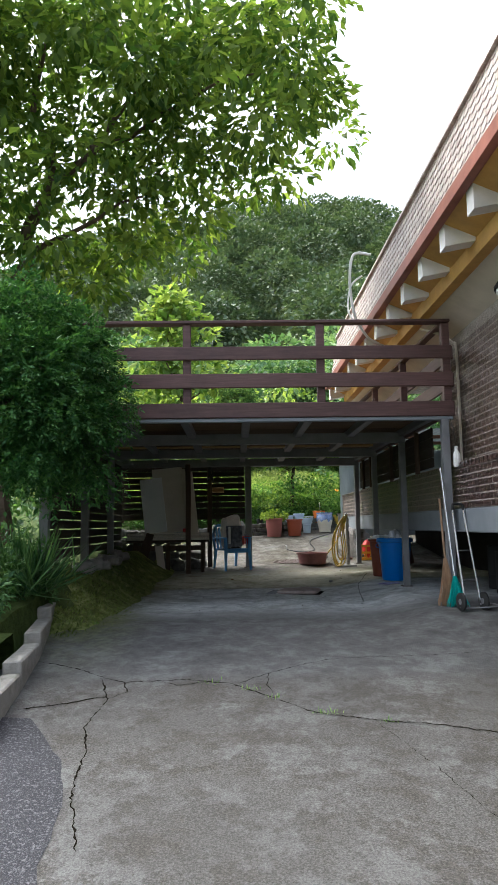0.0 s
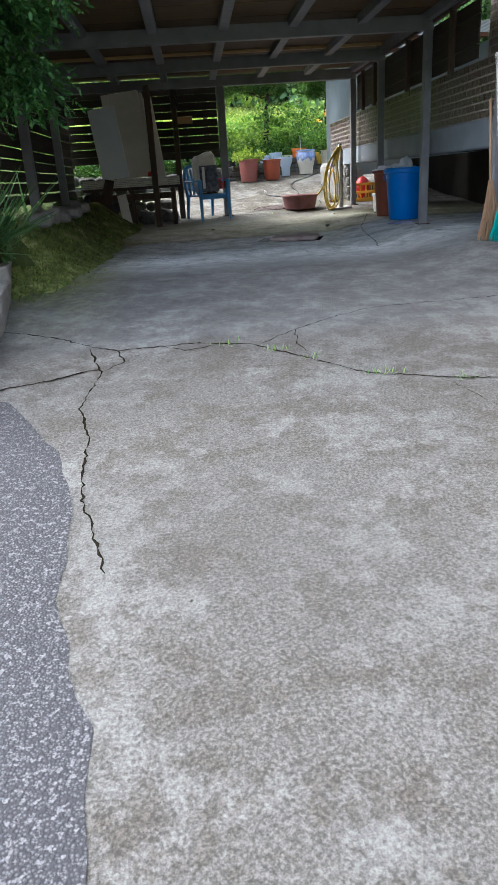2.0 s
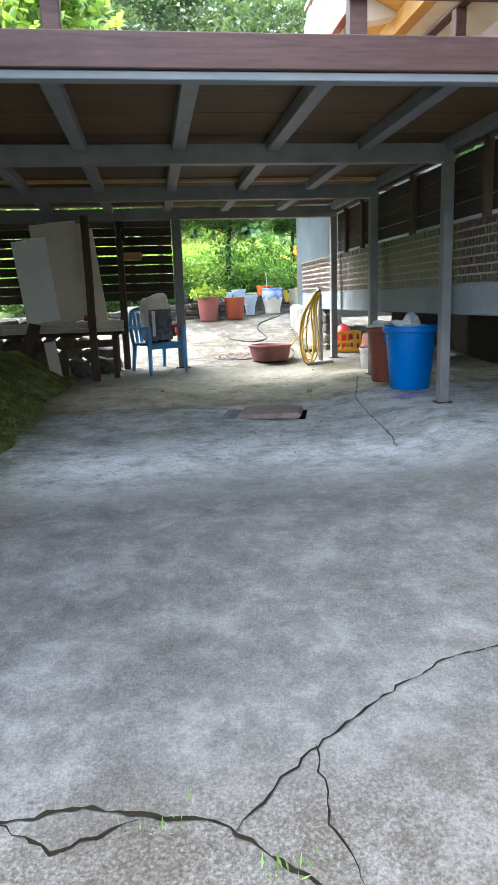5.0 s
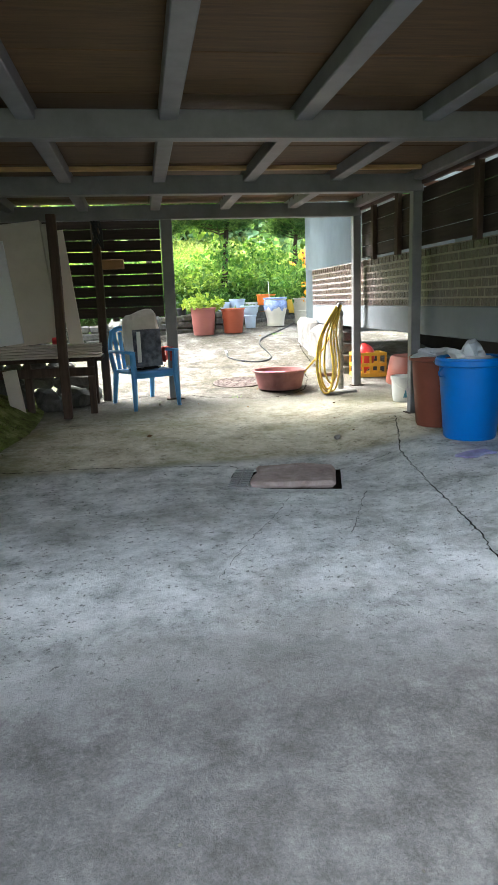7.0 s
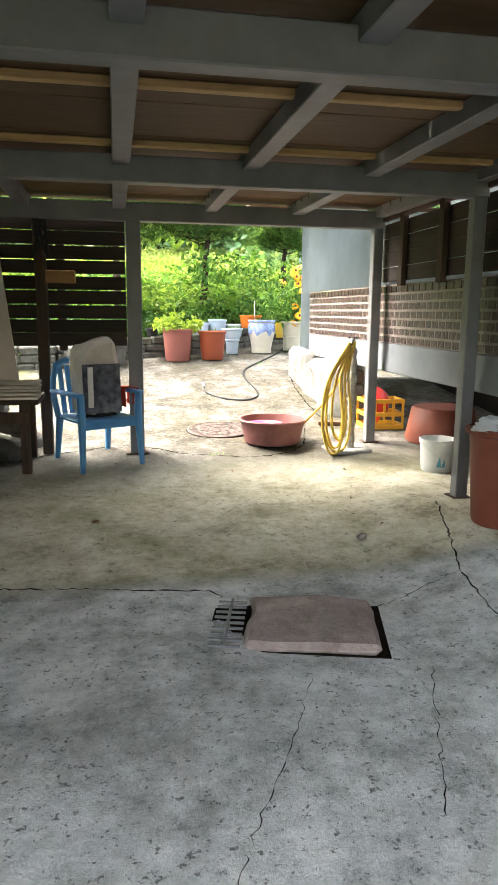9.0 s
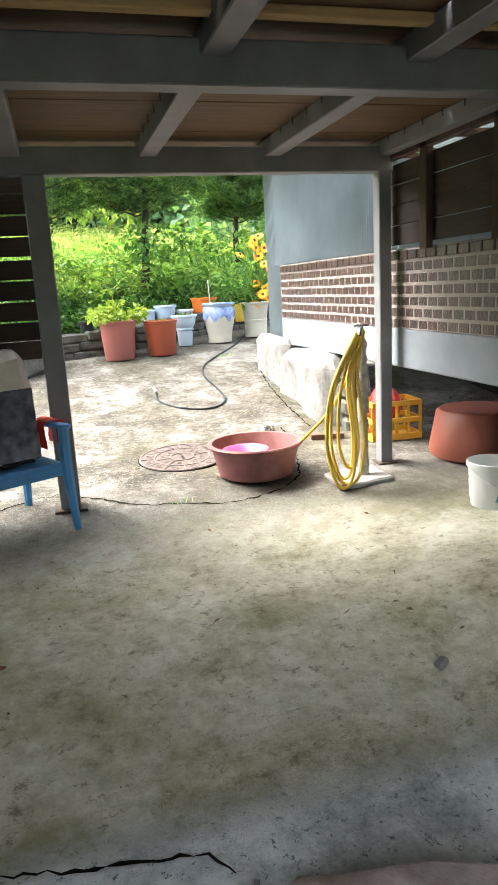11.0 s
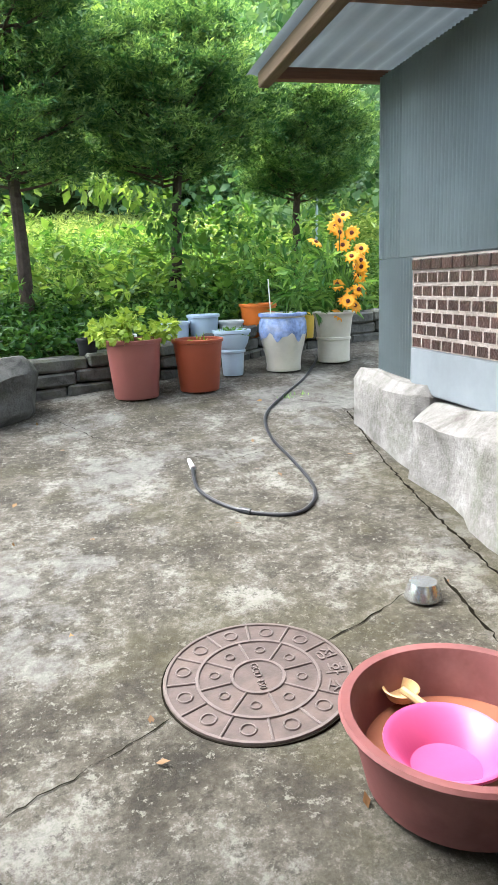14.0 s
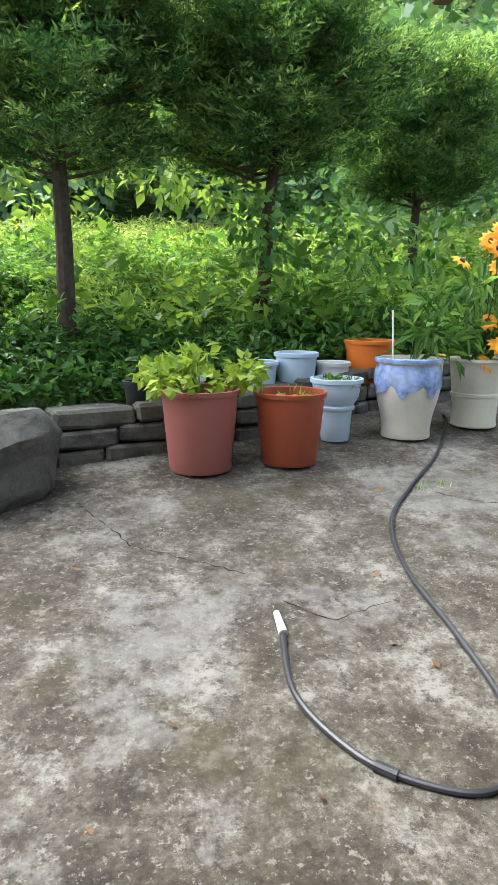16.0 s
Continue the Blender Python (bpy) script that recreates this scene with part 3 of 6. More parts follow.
part("block", rough(box((2.31, 14.15, 0.2), (2.8, 15.4, 0.885), 0.12), 0.09, 2.2, 5), M_RENDER, pl, "lumpy whitewashed render", True)
part("step", rough(box((2.36, 15.3, 0.3), (2.9, 16.3, 0.95), 0.07), 0.06, 2.4, 5), M_RENDER, pl, "", True)
for k, (y, z) in enumerate(((13.98, 0.25), (14.0, 0.4), (14.02, 0.55), (14.03, 0.69))):
    part("broken_brick", rough(box((2.44, y, z), (2.62, y + 0.14, z + 0.13), 0.02), 0.012, 9, 1), M_STONE, pl)

# ---- kerbed planter on the left ----
kerb = thing("kerb", 0, 0, 0, "grey weathered concrete kerb along the planted bank", "kerb", kind="structure")
kerb.matrix_world = Matrix()
line = [(-1.60, 4.45), (-1.66, 5.2), (-1.75, 6.0), (-1.90, 6.9), (-2.02, 7.6)]
for (x0, y0), (x1, y1) in zip(line, line[1:]):
    L = math.hypot(x1 - x0, y1 - y0)
    b = box((-0.07, 0, -0.25), (0.07, L - 0.008, 0.22), 0.012)
    rough(b, 0.008, 4, 2)
    b.transform(pose(x0, y0, level(x0, y0), 0, 0, math.degrees(math.atan2(-(x1 - x0), y1 - y0))))
    part("kerb_stone", b, M_KERB, kerb)
b = box((-2.9, 4.36, -0.5), (-1.55, 4.5, 0.06), 0.015)
part("kerb_stone", rough(b, 0.01, 3, 2), M_KERB, kerb)


def bed_height(x, y):
    return 0.02 + 0.12 * (y - 4.5) + 0.15 * step(-1.8, -3, x) + 0.05 * noise.noise(Vector((x * 2, y * 2, 5)))


structure("planting_bed", grid([-6 + k * 0.2 for k in range(22)], [4.45 + 0.2 * k for k in range(17)], lambda x, y: bed_height(x, y) if x < float(np.interp(y, (4.4, 7.7), (-1.62, -2.05))) else -0.6), M_SOIL, "earth bed planted with shrubs", "ground", True)
# mossy bank and footing under the deck
M_MOSS = Mat("mossy_earth", 0.95, 0, 0.15)
M_MOSS.color(M_MOSS.ramp(M_MOSS.noise(6, 7, 0.75), [(0.36, (0.07, 0.07, 0.025)), (0.5, (0.17, 0.21, 0.055)), (0.65, (0.36, 0.38, 0.16))]))
M_MOSS.bump(M_MOSS.noise(22, 6, 0.75), 0.9, 0.03)


def bank(x, y):
    edge = -1.28 - 0.16 * step(9, 7.2, y) + 0.15 * step(11, 12.4, y) + 0.06 * noise.noise(Vector((y * 2, 1, 0)))
    rise = 0.42 * step(edge, edge - 0.8, x) * step(6.4, 8.2, y) * (1 - 0.5 * step(12.4, 13.2, y))
    return level(x, y) - 0.02 - 0.03 + (0.03 + 0.04 * step(edge + 0.05, edge - 0.1, x)) * step(6.3, 7.2, y) + rise + 0.05 * step(edge, edge - 0.3, x) * noise.noise(Vector((x * 5, y * 5, 0)))


structure("mossy_bank", grid([-3.6 + 0.06 * k for k in range(44)], [6.2 + 0.06 * k for k in range(124)], bank), M_MOSS.m, "mossy earth bank beside the parking bay", "ground", True)
for k in range(9):
    y = 8.9 + 0.33 * k
    s = rough(box((-0.14, -0.1, -0.06), (0.14, 0.1, 0.08), 0.03), 0.03, 6, 1)
    s.transform(pose(-1.95 + 0.1 * math.sin(k * 3), y, bank(-1.95, y) + 0.03, 0, 0, k * 37))
    tagged(finish("rubble_stone", s, M_PLINTH, None, "", True), "pale lump of rubble on the mossy bank", "stone", "rubble on the bank")

# asphalt strip of the lane
edge = [(-4.6, 5.3), (-1.52, 4.72), (-1.37, 4.70), (-1.2, 4.42), (-1.0, 4.05), (-0.90, 3.7), (-0.86, 3.35), (-0.86, 3.1), (-0.79, 2.85), (-0.70, 2.6), (-0.66, 2.2), (-0.6, 1.5), (-0.5, 0.5), (-0.5, -8), (-9, -8), (-9, 5.3)]
rr = random.Random(3)
bm = bmesh.new()
ys = [-8 + 0.1 * k for k in range(128)]
ed = sorted([(y, x) for x, y in edge[1:14]])
prev = None
for y in ys:
    xe = float(np.interp(y, [e[0] for e in ed], [e[1] for e in ed])) + 0.03 * noise.noise(Vector((0, y * 6, 0)))
    row = []
    for u in (1, 0.97, 0.9, 0.6, 0.3, 0):
        x = -9 + (xe + 9) * u
        row.append(bm.verts.new((x, y, yard_height(x, y) + (0.003 if u == 1 else 0.016) + 0.003 * noise.noise(Vector((x * 6, y * 6, 0))))))
    if prev:
        for k in range(5):
            bm.faces.new((prev[k], row[k], row[k + 1], prev[k + 1]))
    prev = row
structure("road", bm, M_ASPH, "dark grainy asphalt lane", "road", True)


# ---- cracks and grooves in the concrete ----
def crack(name, pts, w, seed, lift=0.0035, mat=None):
    """A ragged dark gap that follows the floor."""
    g = random.Random(seed)
    P = []
    for (x0, y0), (x1, y1) in zip(pts, pts[1:]):
        n = max(2, int(math.hypot(x1 - x0, y1 - y0) / 0.03))
        for k in range(n):
            u = k / n
            P.append((x0 + (x1 - x0) * u + g.uniform(-0.009, 0.009), y0 + (y1 - y0) * u + g.uniform(-0.009, 0.009)))
    P.append(pts[-1])
    bm = bmesh.new()
    L = []
    for i, p in enumerate(P):
        q, r = P[max(i - 1, 0)], P[min(i + 1, len(P) - 1)]
        dx, dy = r[0] - q[0], r[1] - q[1]
        d = math.hypot(dx, dy) + 1e-6
        ww = 0.48 * w * g.uniform(0.15, 1.5) * (0.3 if i in (0, len(P) - 1) else 1)
        L.append([bm.verts.new((p[0] + s * dy / d * ww, p[1] - s * dx / d * ww, yard_height(p[0] + s * dy / d * ww, p[1] - s * dx / d * ww) + lift)) for s in (-1, 1)])
    for a, b in zip(L, L[1:]):
        bm.faces.new((a[0], a[1], b[1], b[0]))
    return tagged(finish(name, bm, mat or M_CRACK), "dark ragged crack in the worn concrete", "crack", "cracks in the concrete", "structure")


C1 = [(-1.71, 5.94), (-1.3, 5.72), (-1.06, 5.49), (-0.86, 5.35), (-0.39, 5.39), (-0.03, 5.28), (0.24, 5.01), (0.52, 4.71), (0.94, 4.55), (1.28, 4.47), (1.75, 4.28), (2.4, 4.1)]
crack("crack", C1, 0.012, 1)
crack("crack", [(-1.06, 5.49), (-0.92, 5.01), (-0.98, 4.54), (-0.90, 4.22), (-0.86, 3.7), (-0.72, 3.2)], 0.011, 2)
crack("crack", [(-1.5, 4.85), (-1.22, 4.93), (-0.93, 5.07)], 0.016, 3)
crack("crack", [(-0.86, 5.35), (-0.8, 5.15), (-0.92, 5.01)], 0.01, 13)
crack("crack", [(-0.6, 5.37), (-0.45, 5.27), (-0.25, 5.33)], 0.009, 14)
crack("crack", [(-0.03, 5.25), (0.24, 5.5), (0.5, 5.67), (0.78, 5.82), (1.26, 5.87), (2.0, 5.9)], 0.006, 4)
crack("crack", [(0.24, 5.5), (0.22, 5.25), (0.27, 5.03)], 0.005, 5)
crack("crack", [(0.9, 4.5), (1.1, 3.9), (1.22, 3.4), (1.4, 2.8)], 0.004, 6)
CB = [(-0.9, 12.95), (-0.5, 13.1), (-0.17, 13.24), (0.06, 13.37), (0.3, 13.31), (0.44, 13.2), (0.59, 13.08), (0.72, 13.01), (0.93, 12.97), (1.13, 12.89), (1.34, 12.91), (1.56, 12.99), (1.72, 13.14), (1.78, 13.31), (1.95, 13.9), (1.98, 14.3)]
crack("crack", CB, 0.015, 7)
crack("crack", [(2.15, 11.35), (1.95, 10.75), (1.83, 10.4), (1.72, 9.7), (1.64, 9.1), (1.57, 8.6), (1.5, 8.31)], 0.008, 8)
crack("crack", [(-1.2, 10.7), (-0.52, 10.67), (-0.1, 10.61), (0.23, 10.54), (0.51, 10.5), (0.57, 10.42)], 0.011, 9)
crack("crack", [(1.27, 10.2), (1.57, 10.33), (1.83, 10.42)], 0.005, 10)
crack("crack", [(0.8, 9.64), (0.62, 9.24), (0.44, 8.92), (0.2, 8.4)], 0.003, 11)
crack("crack", [(1.3, 9.63), (1.12, 9.21), (0.96, 8.84)], 0.004, 12)
crack("crack", [(-0.1, 13.2), (0.3, 13.5), (0.76, 13.78)], 0.005, 15)
crack("crack", [(1.36, 14.05), (1.6, 14.15), (1.78, 14.25)], 0.006, 16)
crack("crack", [(2.2, 14.2), (2.22, 14.9), (2.28, 15.6), (2.42, 16.5)], 0.014, 17)
crack("crack", [(1.2, 16.0), (1.35, 15.85), (1.62, 15.95)], 0.004, 18)
crack("crack", [(0.3, 17.0), (0.6, 16.5), (1.1, 16.2)], 0.004, 19)
crack("crack", [(2.05, 16.93), (2.3, 16.75), (2.45, 16.7)], 0.005, 20)

# grass tufts in the cracks
g0 = np.random.default_rng(5)
tp, td = [], []
for x, y in ((0.1, 5.15), (0.28, 4.98), (0.55, 4.7), (0.62, 4.68), (0.95, 4.54), (-0.2, 5.3), (0.9, 12.97), (2.1, 16.9), (2.2, 16.95), (-1.5, 8.0), (-1.35, 9.3), (-1.45, 7.2)):
    n = 16
    p = np.stack([x + g0.normal(0, 0.04, n), y + g0.normal(0, 0.025, n), np.full(n, level(x, y))], 1)
    tp.append(p)
    td.append(np.tile((0, 0, 1.0), (n, 1)))
tagged(leaf_mesh("grass_tufts", np.concatenate(tp), np.concatenate(td), 0.035, L_WEED, 0.14, 0.02), "small green grass tufts in the cracks", "grass", kind="stuff")

# loose flakes and pebbles on the concrete
gp = np.random.default_rng(19)
bm = bmesh.new()
for _ in range(260):
    x, y = gp.uniform(-1.1, 2.1), gp.uniform(2.5, 17.0)
    r = gp.uniform(0.002, 0.006)
    bmesh.ops.create_icosphere(bm, subdivisions=1, radius=r, matrix=pose(x, y, yard_height(x, y) + r * 0.3, gp.uniform(0, 90), 0, gp.uniform(0, 360)) @ Matrix.Diagonal((1.3, 0.9, 0.6, 1)))
tagged(finish("pebbles", bm, M_STONE), "small grey pebbles and flakes on the concrete", "pebbles", kind="stuff")
pb = finish("pebble", rough(box((-0.03, -0.022, 0), (0.03, 0.022, 0.035), 0.012), 0.008, 20, 1), M_PLINTH, None, "", True)
pb.matrix_world = pose(1.5, 11.0, yard_height(1.5, 11.0), 0, 0, 30)
tagged(pb, "pale rounded pebble on the concrete", "stone")

# ---- drain with a stone slab ----
drain = thing("drain", 0.88, 10.05, 0.0, "drain opening half covered by a pinkish stone slab", "drain", rz=-15)
M_SLAB = stone_mat("pink_slab", (0.24, 0.185, 0.165), (0.52, 0.43, 0.40), 0.3, 7)
part("slab", rough(box((-0.25, -0.25, 0.014), (0.32, 0.24, 0.06), 0.02), 0.022, 5, 4), M_SLAB, drain, "worn pinkish stone slab", True)
# flat sheet, near-black in place of the shade inside the hole
part("pit", box((-0.42, -0.24, 0.009), (0.36, 0.26, 0.0145)), M_CRACK, drain, "flat near-black sheet standing for the shaded drain opening")
for k in range(9):
    part("grate_bar", box((-0.41, -0.22 + 0.055 * k, 0.016), (-0.27, -0.205 + 0.055 * k, 0.026), 0.002), M_STEEL, drain, "grey steel grate bar")
part("grate_rail", box((-0.35, -0.22, 0.0265), (-0.335, 0.25, 0.032), 0.002), M_STEEL, drain)

# ---- manhole cover ----
M_IRON = plain("rusty_cast_iron", (0.085, 0.062, 0.056), 0.6, 0.3, 0.3, 14, 0.4, (0.16, 0.11, 0.09))
M_IRON2 = plain("worn_cast_iron_ribs", (0.14, 0.108, 0.10), 0.5, 0.4, 0.2, 14, 0.3)
mx, my = 1.07, 13.9
man = thing("manhole_cover", mx, my, level(mx, my) + 0.004, "round rusty pink-brown cast iron manhole cover", "manhole cover", rz=-14)
man.matrix_world = pose(mx, my, level(mx, my) + 0.012, 4.2, 0, -14)
part("plate", lathe([(0, -0.02), (0.318, -0.02), (0.318, 0.0), (0, 0.0)], 48), M_IRON, man)
part("rim", lathe([(0.319, -0.02), (0.326, -0.02), (0.325, -0.001), (0.319, -0.001), (0.319, -0.02)], 48), M_CRACK, man, "dark gap round the cover")
for r in (0.312, 0.205, 0.088):
    part("ring_rib", lathe([(r - 0.007, -0.002), (r - 0.005, 0.006), (r + 0.005, 0.006), (r + 0.007, -0.002)], 48), M_IRON2, man, "raised ring rib", True)
for k in range(12):
    if k not in (0,):
        b = box((0.21, -0.004, -0.002), (0.306, 0.004, 0.006), 0.002, m=pose(0, 0, 0, 0, 0, 30 * k + 8))
        part("rib", b, M_IRON2, man)
for k in range(8):
    part("rib", box((0.094, -0.004, -0.002), (0.199, 0.004, 0.006), 0.002, m=pose(0, 0, 0, 0, 0, 45 * k + 20)), M_IRON2, man)
for k in range(12):
    a = radians(30 * k + 23)
    if k not in (0, 11):
        part("stud_ring", lathe([(0.019, -0.002), (0.022, 0.005), (0.026, 0.005), (0.029, -0.002)], 16, Matrix.Translation((0.257 * math.cos(a), 0.257 * math.sin(a), 0))), M_IRON2, man, "", True)
for k in range(8):
    a = radians(45 * k + 42)
    part("stud_ring", lathe([(0.012, -0.002), (0.015, 0.005), (0.018, 0.005), (0.021, -0.002)], 14, Matrix.Translation((0.147 * math.cos(a), 0.147 * math.sin(a), 0))), M_IRON2, man, "", True)


def lettering(text, size, m, mat, parent, depth=0.003):
    cu = bpy.data.curves.new("lettering", "FONT")
    cu.body, cu.size, cu.align_x, cu.align_y, cu.extrude = text, size, "CENTER", "CENTER", depth
    tmp = bpy.data.objects.new("tmp_text", cu)
    me = bpy.data.meshes.new_from_object(tmp)
    me.materials.clear()
    me.materials.append(mat)
    me.transform(m)
    ob = new("lettering", me)
    ob.parent = parent
    bpy.data.objects.remove(tmp)
    return ob


lettering("GCD 450", 0.036, pose(0, 0, 0.002, 0, 0, -75), M_IRON2, man)
for k, ch in enumerate("정화조"):
    a = radians(26 - 20 * k)
    lettering(ch, 0.075, pose(0.257 * math.cos(a), 0.257 * math.sin(a), 0.002, 0, 0, math.degrees(a) - 90), M_IRON2, man)

# ---- tub, basin, scoop ----
M_TUB = plain("dusty_red_rubber", (0.17, 0.058, 0.056), 0.55, 0, 0.2, 7, 0.15, (0.33, 0.17, 0.155))
tx, ty = 1.475, 13.31
tz = level(tx, ty)
tub = thing("tub", tx, ty, tz + 0.01, "dusty red rubber tub holding a little water", "tub")
part("bowl", lathe([(0, 0), (0.235, 0), (0.25, 0.01), (0.295, 0.2), (0.318, 0.205), (0.322, 0.215), (0.315, 0.225), (0.29, 0.222), (0.28, 0.2), (0.238, 0.03), (0, 0.025)], 48), M_TUB, tub, "", True)
M_WATER = Mat("murky_water", 0.05, 0, 0.5)
M_WATER.color(M_WATER.ramp(M_WATER.noise(3), [(0.3, (0.20, 0.07, 0.04)), (0.7, (0.26, 0.10, 0.06))]))
part("water", lathe([(0, 0.085), (0.252, 0.085)], 40), M_WATER.m, tub, "murky reddish water")
M_PINK = plain("pink_plastic", (0.46, 0.07, 0.19), 0.35, wear=0.08, scale=4)
basin = thing("basin", tx - 0.085, ty - 0.075, tz + 0.12, "bright pink plastic basin floating in the tub", "basin")
part("bowl", lathe([(0, 0), (0.09, 0), (0.145, 0.075), (0.158, 0.08), (0.156, 0.085), (0.14, 0.08), (0.088, 0.008), (0, 0.008)], 40), M_PINK, basin, "", True)
M_CANE = timber("pale_cane", (0.45, 0.28, 0.13), 0.6, 0.25, 1)
scoop = thing("gourd_scoop", tx - 0.05, ty + 0.14, tz + 0.1, "small wooden scoop lying in the tub", "scoop", rz=30)
part("handle", tube([(0, -0.1, 0.03), (0, -0.02, 0.06), (0.01, 0.06, 0.07)], 0.012, 8), M_CANE, scoop, "", True)
part("cup", lathe([(0, 0), (0.04, 0.01), (0.055, 0.04), (0.05, 0.042), (0.035, 0.015), (0, 0.006)], 20, Matrix.Translation((0.03, 0.08, 0.02))), M_CANE, scoop, "", True)

# ---- standpipe with the yellow hose ----
M_WRAP = plain("silver_wrapping", (0.45, 0.43, 0.38), 0.45, 0.3, 0.5, 20, 0.6, (0.14, 0.11, 0.09))
M_YHOSE = plain("yellow_rubber_hose", (0.62, 0.43, 0.06), 0.4, wear=0.12)
M_CHROME = plain("tarnished_chrome", (0.55, 0.55, 0.55), 0.25, 0.9, 0.15)
ux, uy = 2.11, 12.97
uz = level(ux, uy)
pipe = thing("standpipe", ux, uy, uz, "wrapped garden standpipe with a chrome tap", "tap")
b = lathe([(0, 0), (0.034, 0)] + [(0.034 + 0.006 * math.sin(k * 2.1), 0.04 + 0.045 * k) for k in range(19)] + [(0.02, 0.9), (0, 0.9)], 14)
part("pipe", rough(b, 0.012, 14), M_WRAP, pipe, "pipe wrapped in silvery lagging", True)
part("footing", rough(box((-0.24, -0.17, -0.03), (0.14, 0.14, 0.014), 0.012), 0.02, 5, 2), M_PLINTH, pipe, "rough concrete footing")
tapb = part("tap", tube([(0, 0, 0.88), (0, 0, 0.95), (-0.03, -0.05, 0.955), (-0.05, -0.08, 0.92)], 0.014, 10), M_CHROME, pipe, "chrome tap", True)
part("lever", box((-0.05, -0.012, 0.965), (0.05, 0.012, 0.98), 0.004), M_CHROME, tapb)
hose = thing("yellow_hose", ux, uy, uz, "yellow rubber hose looped over the standpipe", "hose")
for k, (dx, dy, zb, w) in enumerate(((-0.17, -0.1, 0.06, 0.10), (-0.14, -0.13, 0.035, 0.17), (-0.13, -0.1, 0.12, 0.09), (-0.19, -0.15, 0.02, 0.13))):
    part("loop", tube([(dx * 0.3, -0.05, 0.93), (dx - w * 0.6, dy, 0.62), (dx - w, dy - 0.02, 0.28), (dx - w * 0.55, dy - 0.04, zb), (dx + w * 0.2, dy - 0.03, zb + 0.01), (dx + w * 0.5, dy - 0.01, 0.3), (dx + w * 0.35, dy + 0.02, 0.66), (0.0, -0.03, 0.94)], 0.0115, 8, None, 6), M_YHOSE, hose, "", True)
part("lead", tube([(-0.02, -0.04, 0.93), (-0.09, -0.04, 0.72), (-0.2, 0.05, 0.45), (-0.34, 0.2, 0.24), (-0.42, 0.27, 0.13), (-0.52, 0.3, 0.10)], 0.0115, 8, None, 6), M_YHOSE, hose, "", True)

# ---- black hose on the yard ----
M_BHOSE = plain("black_rubber_hose", (0.025, 0.025, 0.03), 0.4, wear=0.3)
hp = [(1.16, 15.8), (1.14, 15.48), (1.25, 15.23), (1.4, 15.1), (1.57, 15.05), (1.7, 15.16), (1.76, 15.36), (1.76, 15.74), (1.74, 16.15), (1.82, 16.57), (2.05, 16.93), (2.36, 17.35), (2.66, 17.9), (2.72, 18.1)]
bh = thing("garden_hose", 0, 0, 0, "black rubber garden hose curled on the concrete", "hose")
bh.matrix_world = Matrix()
part("pipe", tube([(x, y, level(x, y) + 0.014) for x, y in hp], 0.0105, 8, None, 6), M_BHOSE, bh, "", True)
part("nozzle", tube([(1.16, 15.78, level(1.16, 15.78) + 0.016), (1.155, 15.9, level(1.15, 15.9) + 0.02)], [0.017, 0.011], 10), M_WHITE, bh, "white plastic hose end", True)
part("joint_sleeve", tube([(1.30, 15.17, level(1.3, 15.17) + 0.016), (1.35, 15.13, level(1.35, 15.13) + 0.016)], 0.0175, 10), M_BHOSE, bh)

# steel bowl upside down
bowl = thing("steel_bowl", 1.83, 14.2, level(1.83, 14.2) + 0.003, "small steel bowl turned upside down", "bowl")
part("body", lathe([(0.075, 0), (0.07, 0.03), (0.055, 0.065), (0, 0.07)], 28), M_CHROME, bowl, "", True)
plank = thing("wood_offcut", 2.2, 13.85, level(2.2, 13.85), "brown timber offcut on the concrete", "timber", rz=-12)
part("board", box((-0.12, -0.03, 0.003), (0.14, 0.03, 0.045), 0.005), M_RAFTER, plank)

# ---- crate, tubs and bucket under the house ----
M_YCR = plain("yellow_plastic_crate", (0.62, 0.34, 0.03), 0.45, wear=0.15)
crate = thing("bottle_crate", 2.68, 13.72, level(2.68, 13.7), "yellow plastic bottle crate under the wall", "crate", rz=-4)
for z0, z1 in ((0.0, 0.05), (0.13, 0.17), (0.26, 0.3)):
    bm = box((-0.2, -0.15, z0), (0.2, -0.135, z1), 0.003)
    box((-0.2, 0.135, z0), (0.2, 0.15, z1), 0.003, bm)
    box((-0.2, -0.135, z0), (-0.185, 0.135, z1), 0.003, bm)
    box((0.185, -0.135, z0), (0.2, 0.135, z1), 0.003, bm)
    part("band", bm, M_YCR, crate)
for k in range(5):
    x = -0.19 + 0.094 * k
    part("rib", box((x - 0.012, -0.148, 0.05), (x + 0.012, -0.137, 0.26), 0.002), M_YCR, crate)
    part("rib", box((x - 0.012, 0.137, 0.05), (x + 0.012, 0.148, 0.26), 0.002), M_YCR, crate)
part("bottom", box((-0.185, -0.135, 0.002), (0.185, 0.135, 0.012)), M_YCR, crate)
M_REDP = plain("red_plastic", (0.55, 0.03, 0.03), 0.35, wear=0.15)
ball = thing("red_float", 2.64, 13.72, level(2.68, 13.7) + 0.01, "red plastic float lying in the crate", "float")
part("body", rough(lathe([(0, 0.02)] + [(0.12 * math.sin(math.pi * k / 10) + 0.002, 0.23 - 0.16 * math.cos(math.pi * k / 10)) for k in range(1, 10)] + [(0, 0.4)], 20), 0.012, 6), M_REDP, ball, "", True)
M_CLAY = plain("terracotta_plastic", (0.22, 0.06, 0.036), 0.55, wear=0.15, scale=5, dirt=(0.2, 0.08, 0.06))
ptub = thing("upturned_tub", 3.05, 13.1, level(3, 13.1), "large red-brown tub turned upside down", "tub")
